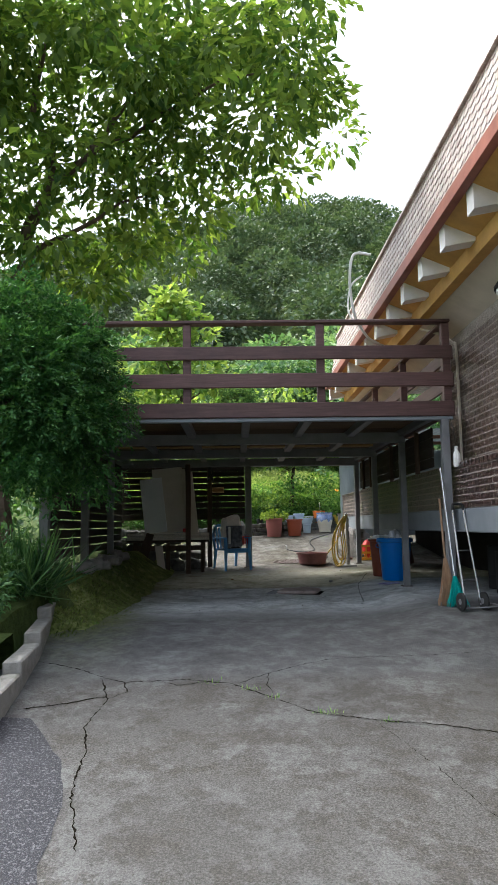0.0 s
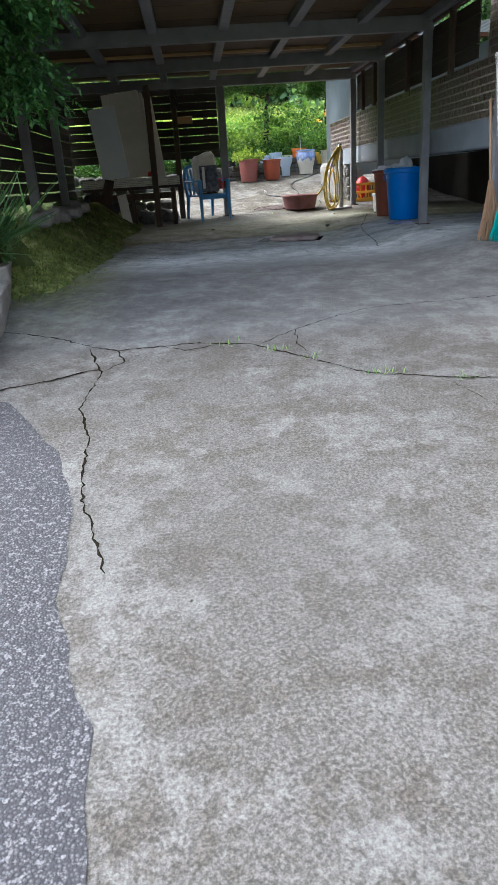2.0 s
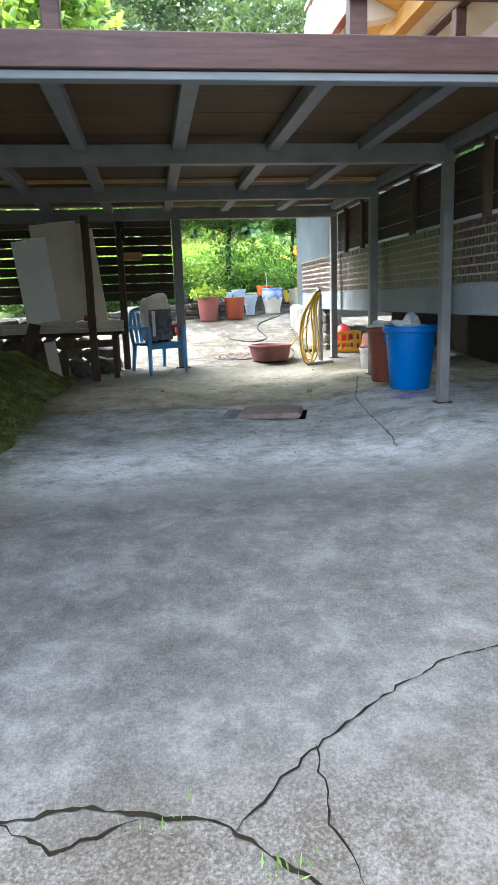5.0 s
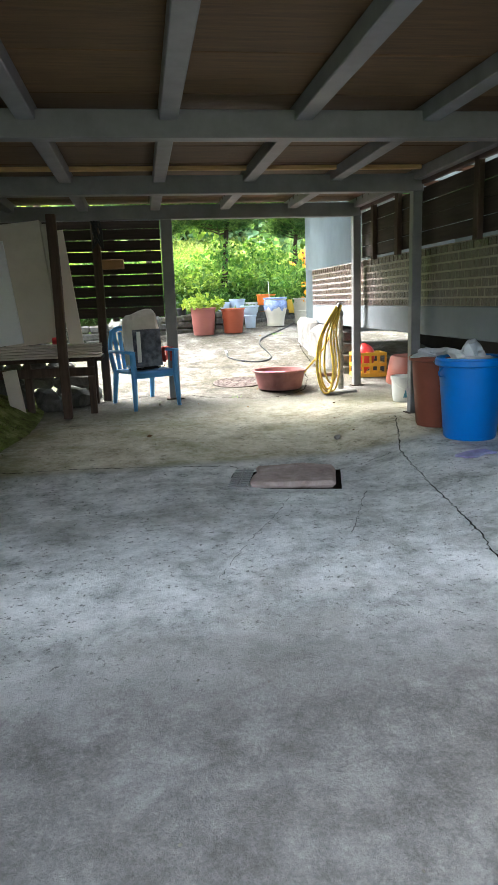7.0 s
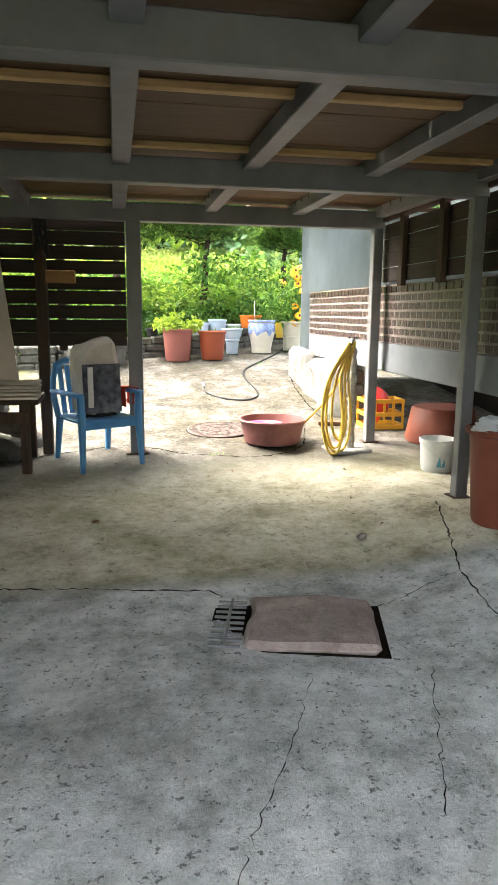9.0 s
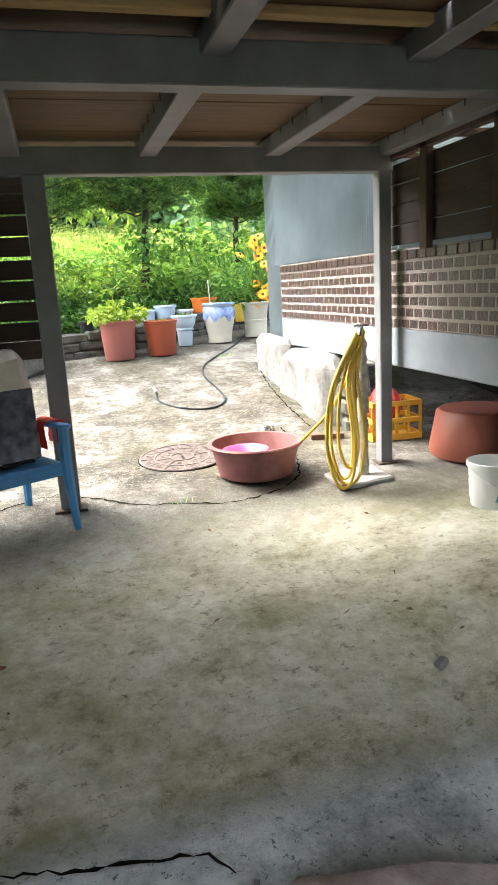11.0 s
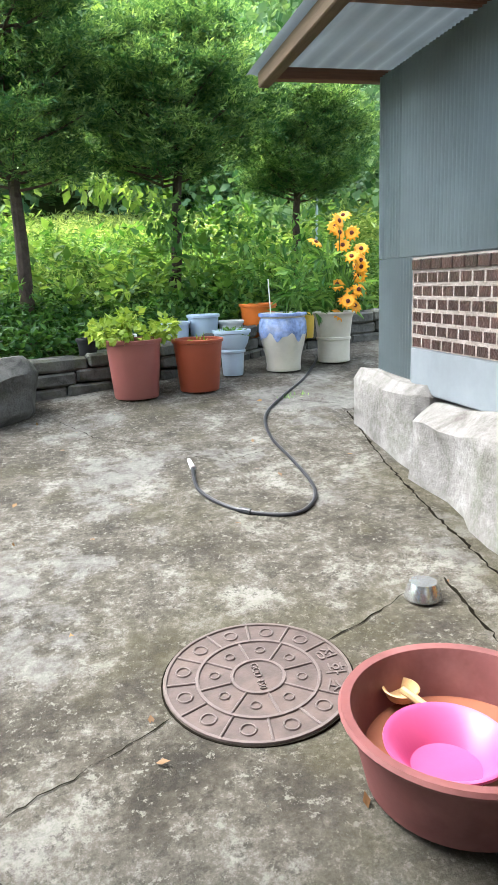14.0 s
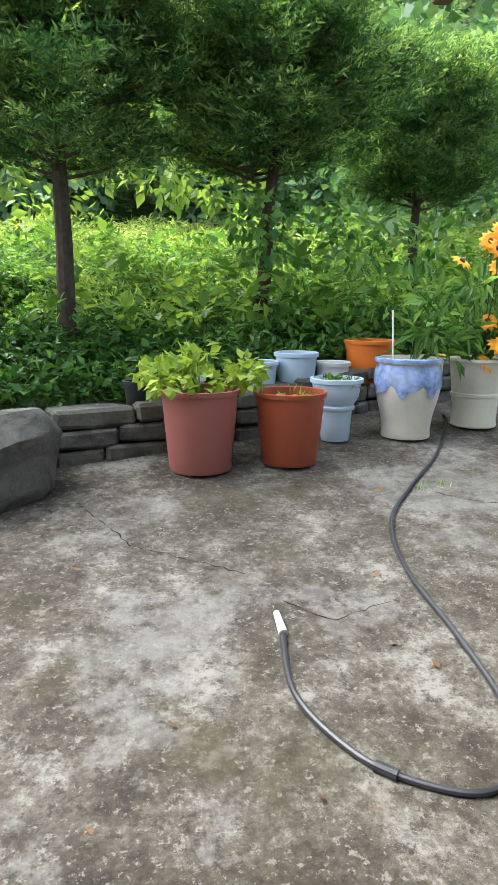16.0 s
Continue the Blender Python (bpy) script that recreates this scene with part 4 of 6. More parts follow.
part("body", lathe([(0.33, 0), (0.34, 0.03), (0.29, 0.3), (0.27, 0.32), (0, 0.32)], 36), M_CLAY, ptub, "", True)
M_BUCK = plain("white_plastic", (0.68, 0.69, 0.68), 0.4, wear=0.1, scale=5, dirt=(0.5, 0.48, 0.42))
M_BLUEP = plain("blue_print", (0.12, 0.35, 0.5), 0.4)
bucket = thing("bucket", 2.6, 12.28, level(2.6, 12.28), "white plastic bucket with a faded blue print", "bucket")
part("body", lathe([(0, 0), (0.118, 0), (0.122, 0.01), (0.138, 0.23), (0.146, 0.232), (0.148, 0.262), (0.14, 0.265), (0.134, 0.24), (0.115, 0.012), (0, 0.012)], 32), M_BUCK, bucket, "", True)
part("print", lathe([(0.1265, 0.05), (0.1345, 0.15)], 40), M_BUCK, bucket)
bm = bmesh.new()
for a0, a1, z0, z1 in ((-118, -100, 0.05, 0.15), (-100, -86, 0.05, 0.12)):
    q = [bm.verts.new((r * math.cos(radians(a)), r * math.sin(radians(a)), z)) for a, z, r in ((a0, z0, 0.128), (a1, z0, 0.128), ((a0 + a1) / 2 + 3, z1, 0.136))]
    bm.faces.new(q)
part("emblem", bm, M_BLUEP, bucket, "faded blue triangle print")
part("handle", tube([(-0.145, 0, 0.235), (-0.1, -0.11, 0.16), (0, -0.15, 0.125), (0.1, -0.11, 0.16), (0.145, 0, 0.235)], 0.003, 6, None, 5), M_BUCK, bucket, "", True)

# ---- rubbish bins ----
M_BLUE = plain("blue_plastic_bin", (0.0, 0.17, 0.62), 0.38, wear=0.1, scale=4)
M_BLUEBAG = plain("translucent_bag_plastic", (0.72, 0.75, 0.80), 0.35, wear=0.1)


def crumple(w, d, h, seed, n=18):
    bm = bmesh.new()
    bmesh.ops.create_icosphere(bm, subdivisions=4, radius=1)
    for v in bm.verts:
        k = 0.7 + 0.5 * noise.noise(v.co * 1.6 + Vector((seed, 0, 0))) + 0.22 * abs(noise.noise(v.co * 5 + Vector((0, seed, 0))))
        v.co = Vector((v.co.x * w * k, v.co.y * d * k, max(-0.1, v.co.z) * h * k))
    return bm


bx, by = 2.42, 10.46
bz = level(bx, by)
blue = thing("rubbish_bin", bx, by, bz, "bright blue round plastic rubbish bin, full", "bin")
part("body", lathe([(0, 0.0), (0.19, 0.0), (0.2, 0.015), (0.245, 0.56), (0.262, 0.565), (0.268, 0.6), (0.262, 0.63), (0.248, 0.625), (0.24, 0.56), (0.19, 0.03), (0, 0.03)], 40), M_BLUE, blue, "", True)
part("handle", tube([(-0.26, -0.06, 0.56), (-0.3, -0.08, 0.53), (-0.3, -0.1, 0.5), (-0.25, -0.08, 0.49)], 0.006, 6), M_BLUE, blue, "", True)
part("rim", lathe([(0.264, 0.565), (0.276, 0.575), (0.276, 0.61), (0.264, 0.62)], 40), M_BLUE, blue, "thick rolled rim", True)
rag = thing("plastic_bags", bx - 0.02, by, bz + 0.6, "crumpled white plastic bags on the full bin", "bag")
part("bag", crumple(0.17, 0.17, 0.17, 3), M_BLUEBAG, rag, "", True)
part("flap", crumple(0.25, 0.24, 0.06, 8), M_BLUEBAG, rag, "", True)
rx, ry = 2.34, 10.90
rz_ = level(rx, ry)
red = thing("rubbish_bin", rx, ry, rz_, "red-brown round plastic bin draped with white cloth", "bin")
part("body", lathe([(0, 0.0), (0.16, 0.0), (0.17, 0.015), (0.21, 0.54), (0.225, 0.545), (0.228, 0.58), (0.21, 0.585), (0.2, 0.54), (0.16, 0.03), (0, 0.03)], 36), M_CLAY, red, "", True)
part("rim", lathe([(0.226, 0.545), (0.236, 0.55), (0.236, 0.575), (0.226, 0.58)], 36), M_CLAY, red, "thick rolled rim", True)
cl = thing("cloth", rx, ry, rz_ + 0.585, "white cloth lying over the bin", "cloth")
part("fold", crumple(0.24, 0.22, 0.07, 5), M_BLUEBAG, cl, "", True)
M_PACK = plain("printed_packet", (0.35, 0.30, 0.55), 0.35, wear=0.5, scale=12, dirt=(0.2, 0.45, 0.4))
pk = thing("packet", 2.18, 9.9, level(2.18, 9.9), "flat purple and green plastic packet on the floor", "packet", rz=20)
part("sleeve", rough(box((-0.14, -0.06, 0.002), (0.16, 0.06, 0.02), 0.006), 0.012, 9, 2), M_PACK, pk, "", True)

# ---- trolley, brooms and bottle at the front post ----
M_RUBBER = plain("black_rubber", (0.02, 0.02, 0.02), 0.8)
fx, fy = 2.40, 7.02
fz = level(fx, fy)
tro = thing("hand_trolley", fx, fy, fz, "folding steel hand trolley leaning on the post", "trolley", rz=12)
for s in (-0.085, 0.085):
    part("side_bar", tube([(s, 0, 0.1), (s * 0.92, 0.1, 0.55), (s * 0.75, 0.2, 1.02)], 0.011, 8), M_CHROME, tro, "", True)
    w = part("wheel", lathe([(0.03, -0.016), (0.075, -0.018), (0.09, -0.01), (0.09, 0.01), (0.075, 0.018), (0.03, 0.016)], 24, pose(s * 1.5, 0, 0.092, 0, 90, 0)), M_RUBBER, tro, "black rubber tyre", True)
    part("hub", lathe([(0, -0.012), (0.05, -0.014), (0.055, 0), (0.05, 0.014), (0, 0.012)], 12, pose(s * 1.5, 0, 0.092, 0, 90, 0)), M_STEEL, w, "grey plastic wheel hub", True)
part("handle", tube([(-0.064, 0.2, 1.02), (-0.05, 0.21, 1.08), (0.05, 0.21, 1.08), (0.064, 0.2, 1.02)], 0.014, 8), M_RUBBER, tro, "black rubber handle", True)
for z, y in ((0.3, 0.05), (0.6, 0.11)):
    part("cross_bar", tube([(-0.08, y, z), (0.08, y, z)], 0.008, 8), M_CHROME, tro, "", True)
part("toe_plate", tube([(-0.1, 0, 0.06), (-0.12, -0.02, 0.03), (0.25, -0.08, 0.04), (0.27, 0.1, 0.05), (0.1, 0.02, 0.06)], 0.008, 8), M_STEEL, tro, "", True)
M_STRAW = timber("broom_straw", (0.32, 0.2, 0.12), 0.9, 0.4, 2)
M_TEAL = plain("teal_plastic", (0.02, 0.42, 0.38), 0.45)


def broom(x, y, rz, label, hmat, bmat, tilt, spread, blen, hlen, n, seed):
    b = thing("broom", x, y, level(x, y), label, "broom", rz=rz)
    b.matrix_world = pose(x, y, level(x, y), tilt, 0, rz)
    part("handle", tube([(0, 0, blen * 0.8), (0, 0, hlen)], 0.012, 8), hmat, b, "", True)
    g = random.Random(seed)
    bm = bmesh.new()
    for _ in range(n):
        a, r = g.uniform(0, 6.28), g.uniform(0.2, 1)
        tube([(0.015 * math.cos(a), 0.015 * math.sin(a), blen), (r * spread * math.cos(a) * 0.6, 0.4 * r * spread * math.sin(a), blen * 0.4), (r * spread * math.cos(a), 0.4 * r * spread * math.sin(a), g.uniform(0.0, 0.05))], 0.004, 3, bm, 1)
    tagged(part("bristles", bm, bmat, b), kind="stuff")


broom(2.24, 7.28, 0, "old straw broom leaning on the post", M_STRAW, M_STRAW, -9, 0.12, 0.5, 1.15, 150, 1)
broom(2.31, 7.2, 10, "teal plastic broom leaning on the post", M_CHROME, M_TEAL, -10, 0.13, 0.32, 1.5, 130, 2)
bot = thing("bottle", 2.43, 7.38, 1.60, "white plastic bottle hung on the post", "bottle")
part("body", lathe([(0, 0), (0.035, 0), (0.038, 0.02), (0.038, 0.14), (0.018, 0.18), (0.018, 0.2), (0, 0.2)], 20), M_WHITE, bot, "", True)
part("cap", lathe([(0.02, 0.2), (0.02, 0.225), (0, 0.225)], 16), M_BUCK, bot)
part("cord", tube([(0, 0, 0.22), (-0.02, 0.06, 0.5), (-0.04, 0.1, 0.57)], 0.003, 5), M_RUBBER, bot)
# grey drums turned near-black, crawl-space shade put into their colour
for k, (x, y, r, h) in enumerate(((3.35, 8.3, 0.2, 0.5), (3.5, 8.9, 0.22, 0.55))):
    d = thing("drum", x, y, level(x, y), "drum stored under the house, coloured black for the shade there", "drum", "drums under the house")
    part("body", lathe([(0, 0), (r, 0), (r, h * 0.33), (r + 0.008, h * 0.34), (r, h * 0.36), (r, h), (r - 0.02, h), (r - 0.02, h - 0.02), (0, h - 0.02)], 28), M_RUBBER, d, "", True)

# conduit and loose cables on the house
con = thing("conduit", 0, 0, 0, "pale plastic conduit clipped to the brick wall", "pipe")
con.matrix_world = Matrix()
part("tube", tube([(2.61, 7.75, 1.67), (2.61, 7.75, 2.95), (2.58, 7.78, 3.1), (2.45, 7.9, 3.24), (2.3, 8.1, 3.36)], 0.016, 8, None, 5), M_CREAM, con, "", True)
lamp = thing("eaves_lamp", 2.62, 6.35, 3.2, "round eaves lamp with a dark rim", "lamp")
lamp.matrix_world = pose(2.60, 6.2, 3.19, 0, 31.5, 0)
part("rim", lathe([(0.085, 0.03), (0.11, 0.025), (0.115, -0.03), (0.10, -0.05), (0.085, -0.045), (0.085, 0.03)], 32), M_RUBBER, lamp, "black plastic rim", True)
part("diffuser", lathe([(0.086, -0.03), (0.075, -0.065), (0.04, -0.085), (0, -0.09)], 28), M_WHITE, lamp, "milky glass diffuser", True)
cab = thing("cable", 0, 0, 0, "loose white cable hanging from the roof edge", "cable")
cab.matrix_world = Matrix()
part("strand", tube([(1.76, 8.3, 4.4), (1.55, 8.35, 4.42), (1.5, 8.4, 4.1), (1.56, 8.5, 3.7), (1.75, 8.7, 3.45), (1.95, 8.9, 3.4)], 0.018, 6, None, 6), M_WHITE, cab, "", True)
part("strand", tube([(1.76, 8.9, 4.35), (1.6, 8.9, 4.2), (1.52, 8.7, 3.8), (1.6, 8.6, 3.6)], 0.012, 6, None, 6), M_WHITE, cab, "", True)

# ---- bench with boards and panels ----
M_PANEL = plain("white_faced_board", (0.78, 0.80, 0.82), 0.6, wear=0.08, scale=2, dirt=(0.5, 0.5, 0.48))
M_BEIGE = plain("faded_beige_board", (0.60, 0.55, 0.48), 0.75, wear=0.12, scale=2.5, dirt=(0.33, 0.28, 0.22))
bench = thing("bench", 0, 0, 0, "low weathered timber bench loaded with boards", "bench")
bench.matrix_world = Matrix()
part("top", box((-2.0, 12.62, 0.70), (-0.50, 13.2, 0.74), 0.006), M_OLDWOOD, bench)
for x, y in ((-1.85, 12.7), (-0.62, 12.72), (-1.85, 13.1), (-0.62, 13.12), (-1.25, 12.7)):
    part("leg", box((x - 0.035, y - 0.035, 0.1), (x + 0.035, y + 0.035, 0.698), 0.005), M_OLDWOOD, bench)
part("stretcher", box((-1.9, 12.66, 0.55), (-0.58, 12.70, 0.64), 0.004), M_OLDWOOD, bench)
for k in range(5):
    s = thing("strip", -1.25, 12.72 + 0.02 * k, 0.742 + 0.026 * k, "pale timber strip stacked on the bench", "strip", "strips on the bench", rz=(k * 7) % 5 - 2)
    part("batten", box((-0.75, -0.1, 0), (0.75, 0.1, 0.02), 0.003), M_BEIGE, s)
p1 = thing("board", -1.40, 12.82, 0.875, "white-faced board leaning on the bench", "board")
p1.matrix_world = pose(-1.48, 12.80, 0.875, -3, -7, -6)
part("sheet", box((-0.21, -0.012, 0.0), (0.21, 0.012, 1.02), 0.003), M_PANEL, p1)
p2 = thing("cabinet_panel", -1.1, 13.12, 0.875, "tall faded beige cupboard panel standing on the bench", "board")
p2.matrix_world = pose(-1.16, 13.0, 0.875, -1, -5, -3)
part("sheet", box((-0.32, -0.09, 0.0), (0.24, 0.03, 1.22), 0.008), M_BEIGE, p2)
part("edge_strip", box((0.245, -0.09, 0.0), (0.30, 0.03, 1.18), 0.004), M_BEIGE, p2)
p3 = thing("board", -0.72, 13.2, 0.3, "narrow pale board leaning against the fence", "board")
p3.matrix_world = pose(-0.80, 13.2, 0.74, -1, -6, 0)
part("sheet", box((-0.05, -0.01, 0), (0.1, 0.012, 1.3), 0.003), M_BEIGE, p3)
for x, y, z1, t in ((-0.87, 12.55, 2.12, 1.0), (-0.5, 13.2, 2.12, -1.0)):
    pw = thing("wooden_post", x, y, level(x, y), "old brown timber prop under the deck", "post", "timber props")
    part("shaft", rough(box((-0.045, -0.045, 0), (0.045, 0.045, z1 - level(x, y)), 0.008), 0.01, 3, 2), M_OLDWOOD, pw)
for k, (x, y, a) in enumerate(((-1.75, 12.55, 14), (-1.85, 12.5, 22), (-1.35, 12.6, -8))):
    lb = thing("board", x, y, level(x, y), "weathered plank leaning against the bench", "board", "planks by the bench")
    lb.matrix_world = pose(x, y, level(x, y), -6, a, 0)
    part("sheet", box((-0.07, -0.012, 0), (0.07, 0.012, 0.75 if k < 2 else 0.5), 0.003), M_OLDWOOD if k < 2 else M_BEIGE, lb)
for k in range(5):
    x, y = -1.9 + 0.27 * k, 12.95 + 0.1 * math.sin(k * 2)
    s = rough(box((-0.13, -0.1, -0.03), (0.13, 0.1, 0.2), 0.05), 0.05, 5, 2)
    s.transform(pose(x, y, bank(x, y), 0, 0, 40 * k))
    tagged(finish("rubble_stone", s, M_STONE, None, "", True), "grey field stone below the bench", "stone", "stones under the bench")
M_CARD = plain("cardboard", (0.33, 0.18, 0.08), 0.85, wear=0.15)
sg = thing("wooden_block", -0.42, 13.1, 1.62, "brown wooden block hung on the prop", "block")
part("body", box((-0.03, -0.05, 0), (0.2, 0.03, 0.1), 0.006), M_CARD, sg)
hk = thing("hanging_tools", -0.48, 13.12, 1.85, "dark bundle of tools hanging from the beam", "tools")
for k in range(5):
    part("strand", tube([(0.02 * k - 0.05, 0, 0.26), (0.05 * math.sin(k * 2), -0.03, 0.15), (0.06 * math.cos(k * 3), -0.02, -0.02)], 0.012, 6), M_RUBBER, hk, "", True)
rb = thing("red_bottle", -0.98, 12.68, 0.875, "red plastic bottle lying on the strips", "bottle")
part("body", lathe([(0, 0), (0.035, 0.005), (0.04, 0.1), (0.02, 0.14), (0, 0.14)], 16, pose(0, 0, 0.04, 0, 90, 0)), M_REDP, rb, "", True)

# rubble footing that closes the back of the bay below the slats
foot = thing("rubble_footing", 0, 0, 0, "dark dry rubble footing behind the bench", "wall", kind="structure")
foot.matrix_world = Matrix()
rf = random.Random(17)
for row in range(5):
    x = -2.45 + rf.uniform(0, 0.1)
    while x < -0.75 - 0.12 * row:
        w = rf.uniform(0.16, 0.34)
        st_ = rough(box((x, 13.34 + rf.uniform(-0.04, 0.03), 0.2 + 0.15 * row), (x + w - 0.015, 13.6, 0.34 + 0.15 * row + rf.uniform(-0.01, 0.008)), 0.035), 0.025, 6, 1)
        part("stone", st_, M_STONE, foot, "", True)
        x += w
# screws that come through the deck beside the joists
for k in (3, 4, 5, 6):
    for q in range(7):
        y = 11.75 + 0.2 * q
        x = -2.08 + 0.74 * k - 0.066
        part("screw", tube([(x, y, 2.303), (x + 0.002, y, 2.262)], 0.0035, 5), M_CHROME, carport)
# ---- plastic armchair, sack and cloth ----
M_CHAIR = plain("sun_bleached_blue_plastic", (0.07, 0.27, 0.56), 0.45, wear=0.12, scale=3, dirt=(0.13, 0.30, 0.52))
ch = thing("armchair", -0.09, 12.95, 0.165, "sun-bleached blue plastic garden armchair", "chair", rz=29)
seat = rough(box((-0.24, -0.24, 0.37), (0.24, 0.22, 0.40), 0.012), 0.006, 3, 2)
part("seat", seat, M_CHAIR, ch, "", True)
part("apron", box((-0.235, -0.245, 0.325), (0.235, -0.225, 0.385), 0.006), M_CHAIR, ch)
for sx in (-1, 1):
    part("leg", tube([(sx * 0.255, -0.25, 0.60), (sx * 0.25, -0.25, 0.38), (sx * 0.265, -0.27, 0.0)], [0.03, 0.033, 0.021], 8), M_CHAIR, ch, "", True)
    part("leg", tube([(sx * 0.22, 0.2, 0.4), (sx * 0.235, 0.26, 0.0)], [0.033, 0.021], 8, None, 1), M_CHAIR, ch, "", True)
    arm = box((-0.035, -0.27, 0.585), (0.035, 0.22, 0.612), 0.01)
    arm.transform(Matrix.Translation((sx * 0.262, 0, 0)))
    part("armrest", arm, M_CHAIR, ch, "", True)
    part("back_post", tube([(sx * 0.235, 0.2, 0.38), (sx * 0.25, 0.25, 0.62), (sx * 0.19, 0.31, 0.80)], 0.026, 8), M_CHAIR, ch, "", True)
for k in range(6):
    x = -0.16 + 0.064 * k
    part("back_slat", box((x - 0.022, 0, 0), (x + 0.022, 0.012, 0.4), 0.004, m=pose(0, 0.225, 0.40, -12, 0, 0)), M_CHAIR, ch)
part("back_rail", tube([(-0.2, 0.305, 0.79), (-0.1, 0.325, 0.83), (0.1, 0.325, 0.83), (0.2, 0.305, 0.79)], 0.028, 8), M_CHAIR, ch, "", True)
M_SACK = plain("clear_plastic_sack", (0.62, 0.58, 0.53), 0.3, wear=0.2, scale=6, dirt=(0.35, 0.33, 0.30))
M_FILM = plain("dark_printed_film", (0.11, 0.12, 0.15), 0.2, wear=0.7, scale=14, dirt=(0.42, 0.43, 0.46))
sk = thing("sack", -0.07, 12.93, 0.57, "clear plastic sack with a dark printed label", "sack", rz=24)
bm = box((-0.19, -0.08, 0.0), (0.19, 0.13, 0.60), 0.05)
bmesh.ops.subdivide_edges(bm, edges=bm.edges[:], cuts=5, use_grid_fill=True)
for v in bm.verts:
    u = v.co.z / 0.6
    v.co.x *= 1 - 0.12 * max(0, u - 0.6) / 0.4
    v.co += noise.noise_vector(v.co * 9) * 0.022 + Vector((0, 0.04 * u, 0.03 * math.sin(v.co.x * 12) * (u > 0.8)))
part("body", bm, M_SACK, sk, "", True)
bm = grid([-0.16 + 0.02 * k for k in range(17)], [0.03 * k for k in range(14)], lambda x, y: 0.008 * noise.noise(Vector((x * 14, y * 14, 2))))
bm.transform(pose(0.0, -0.108, 0.03, 86, 0, 0))
part("label", bm, M_FILM, sk, "dark printed label", True)
# white bar gives the glossy label a painted glint
bm = box((-0.13, -0.125, 0.08), (-0.085, -0.116, 0.40), 0.003)
part("highlight_strip", bm, M_WHITE, sk, "white strip painted as a highlight on the label")
part("hem", crumple(0.2, 0.12, 0.06, 4), M_RUBBER, sk, "black folded hem", True)
M_CLOTH = plain("red_cloth", (0.60, 0.07, 0.045), 0.85, wear=0.15)
bm = bmesh.new()
rows = []
for j in range(13):
    s = -0.2 + 0.4 * j / 12
    r = []
    for k in range(9):
        y = -0.1 + 0.2 * k / 8
        zz = -max(0, abs(s) - 0.045) + 0.0
        xx = max(-0.05, min(0.05, s)) * (1 + 0.2 * noise.noise(Vector((y * 18, s * 9, 0))))
        r.append(bm.verts.new((xx * 1.25, y + 0.015 * noise.noise(Vector((s * 20, y * 9, 1))), zz + 0.006 * noise.noise(Vector((y * 25, s * 9, 4))))))
    rows.append(r)
for a, b in zip(rows, rows[1:]):
    for k in range(8):
        bm.faces.new((a[k], a[k + 1], b[k + 1], b[k]))
bmesh.ops.solidify(bm, geom=bm.faces[:], thickness=0.006)
ct = finish("cloth", bm, M_CLOTH, None, "", True)
ct.matrix_world = pose(-0.09, 12.95, 0.165, 0, 0, 29) @ pose(0.262, -0.04, 0.622)
tagged(ct, "red cloth draped over the chair arm", "cloth")

# ---- retaining wall of old stones ----
rw = thing("stone_wall", 0, 0, 0, "low retaining wall of mossy grey stones", "wall", kind="structure")
rw.matrix_world = Matrix()
rs = random.Random(8)
wl = [(-2.6, 16.6), (-0.7, 16.9), (0.15, 17.45), (1.2, 17.82), (2.2, 18.3), (4.2, 18.9)]
for row in range(3):
    for (x0, y0), (x1, y1) in zip(wl, wl[1:]):
        L = math.hypot(x1 - x0, y1 - y0)
        a = math.degrees(math.atan2(y1 - y0, x1 - x0))
        u = 0.0
        while u < L - 0.05:
            w = min(rs.uniform(0.22, 0.5), L - u)
            x, y = x0 + (x1 - x0) * (u + w / 2) / L, y0 + (y1 - y0) * (u + w / 2) / L
            z = level(x, y) - 0.04 + 0.115 * row
            s = rough(box((-w / 2 + 0.005, -0.06 + rs.uniform(-0.02, 0.01), 0), (w / 2 - 0.005, 0.2, 0.108), 0.02), 0.014, 7, 1)
            for v in s.verts:
                v.co += Vector((0, 0, rs.uniform(0, 0.004)))
            s.transform(pose(x, y, z, 0, 0, a + rs.uniform(-3, 3)))
            part("stone", s, M_STONE, rw)
            u += w
bo = finish("boulder", rough(box((-0.42, -0.3, -0.1), (0.42, 0.3, 0.4), 0.12), 0.09, 2.2, 4), M_STONE, None, "", True)
bo.matrix_world = pose(-0.22, 17.0, level(-0.2, 17.0), 0, 0, 40)
tagged(bo, "large grey boulder at the end of the wall", "stone")
# ---- flower pots ----
M_POT1 = plain("dusky_pink_plastic", (0.30, 0.10, 0.085), 0.5, wear=0.1, scale=3, dirt=(0.22, 0.11, 0.09))
M_POT2 = plain("terracotta_brown_plastic", (0.30, 0.065, 0.03), 0.42, wear=0.12, scale=3, dirt=(0.2, 0.06, 0.04))
M_GLAZE = plain("cream_glaze", (0.60, 0.56, 0.48), 0.3, wear=0.15, scale=5, dirt=(0.36, 0.32, 0.2))
M_BLUEGL = plain("blue_glaze", (0.22, 0.30, 0.55), 0.25, wear=0.5, scale=22, dirt=(0.55, 0.56, 0.6))
M_PALEBL = plain("pale_blue_plastic", (0.48, 0.58, 0.70), 0.4, wear=0.08, scale=4)
M_ORANGE = plain("orange_plastic", (0.75, 0.19, 0.03), 0.4, wear=0.1)
M_YEL = plain("yellow_plastic", (0.70, 0.47, 0.07), 0.4, wear=0.12)
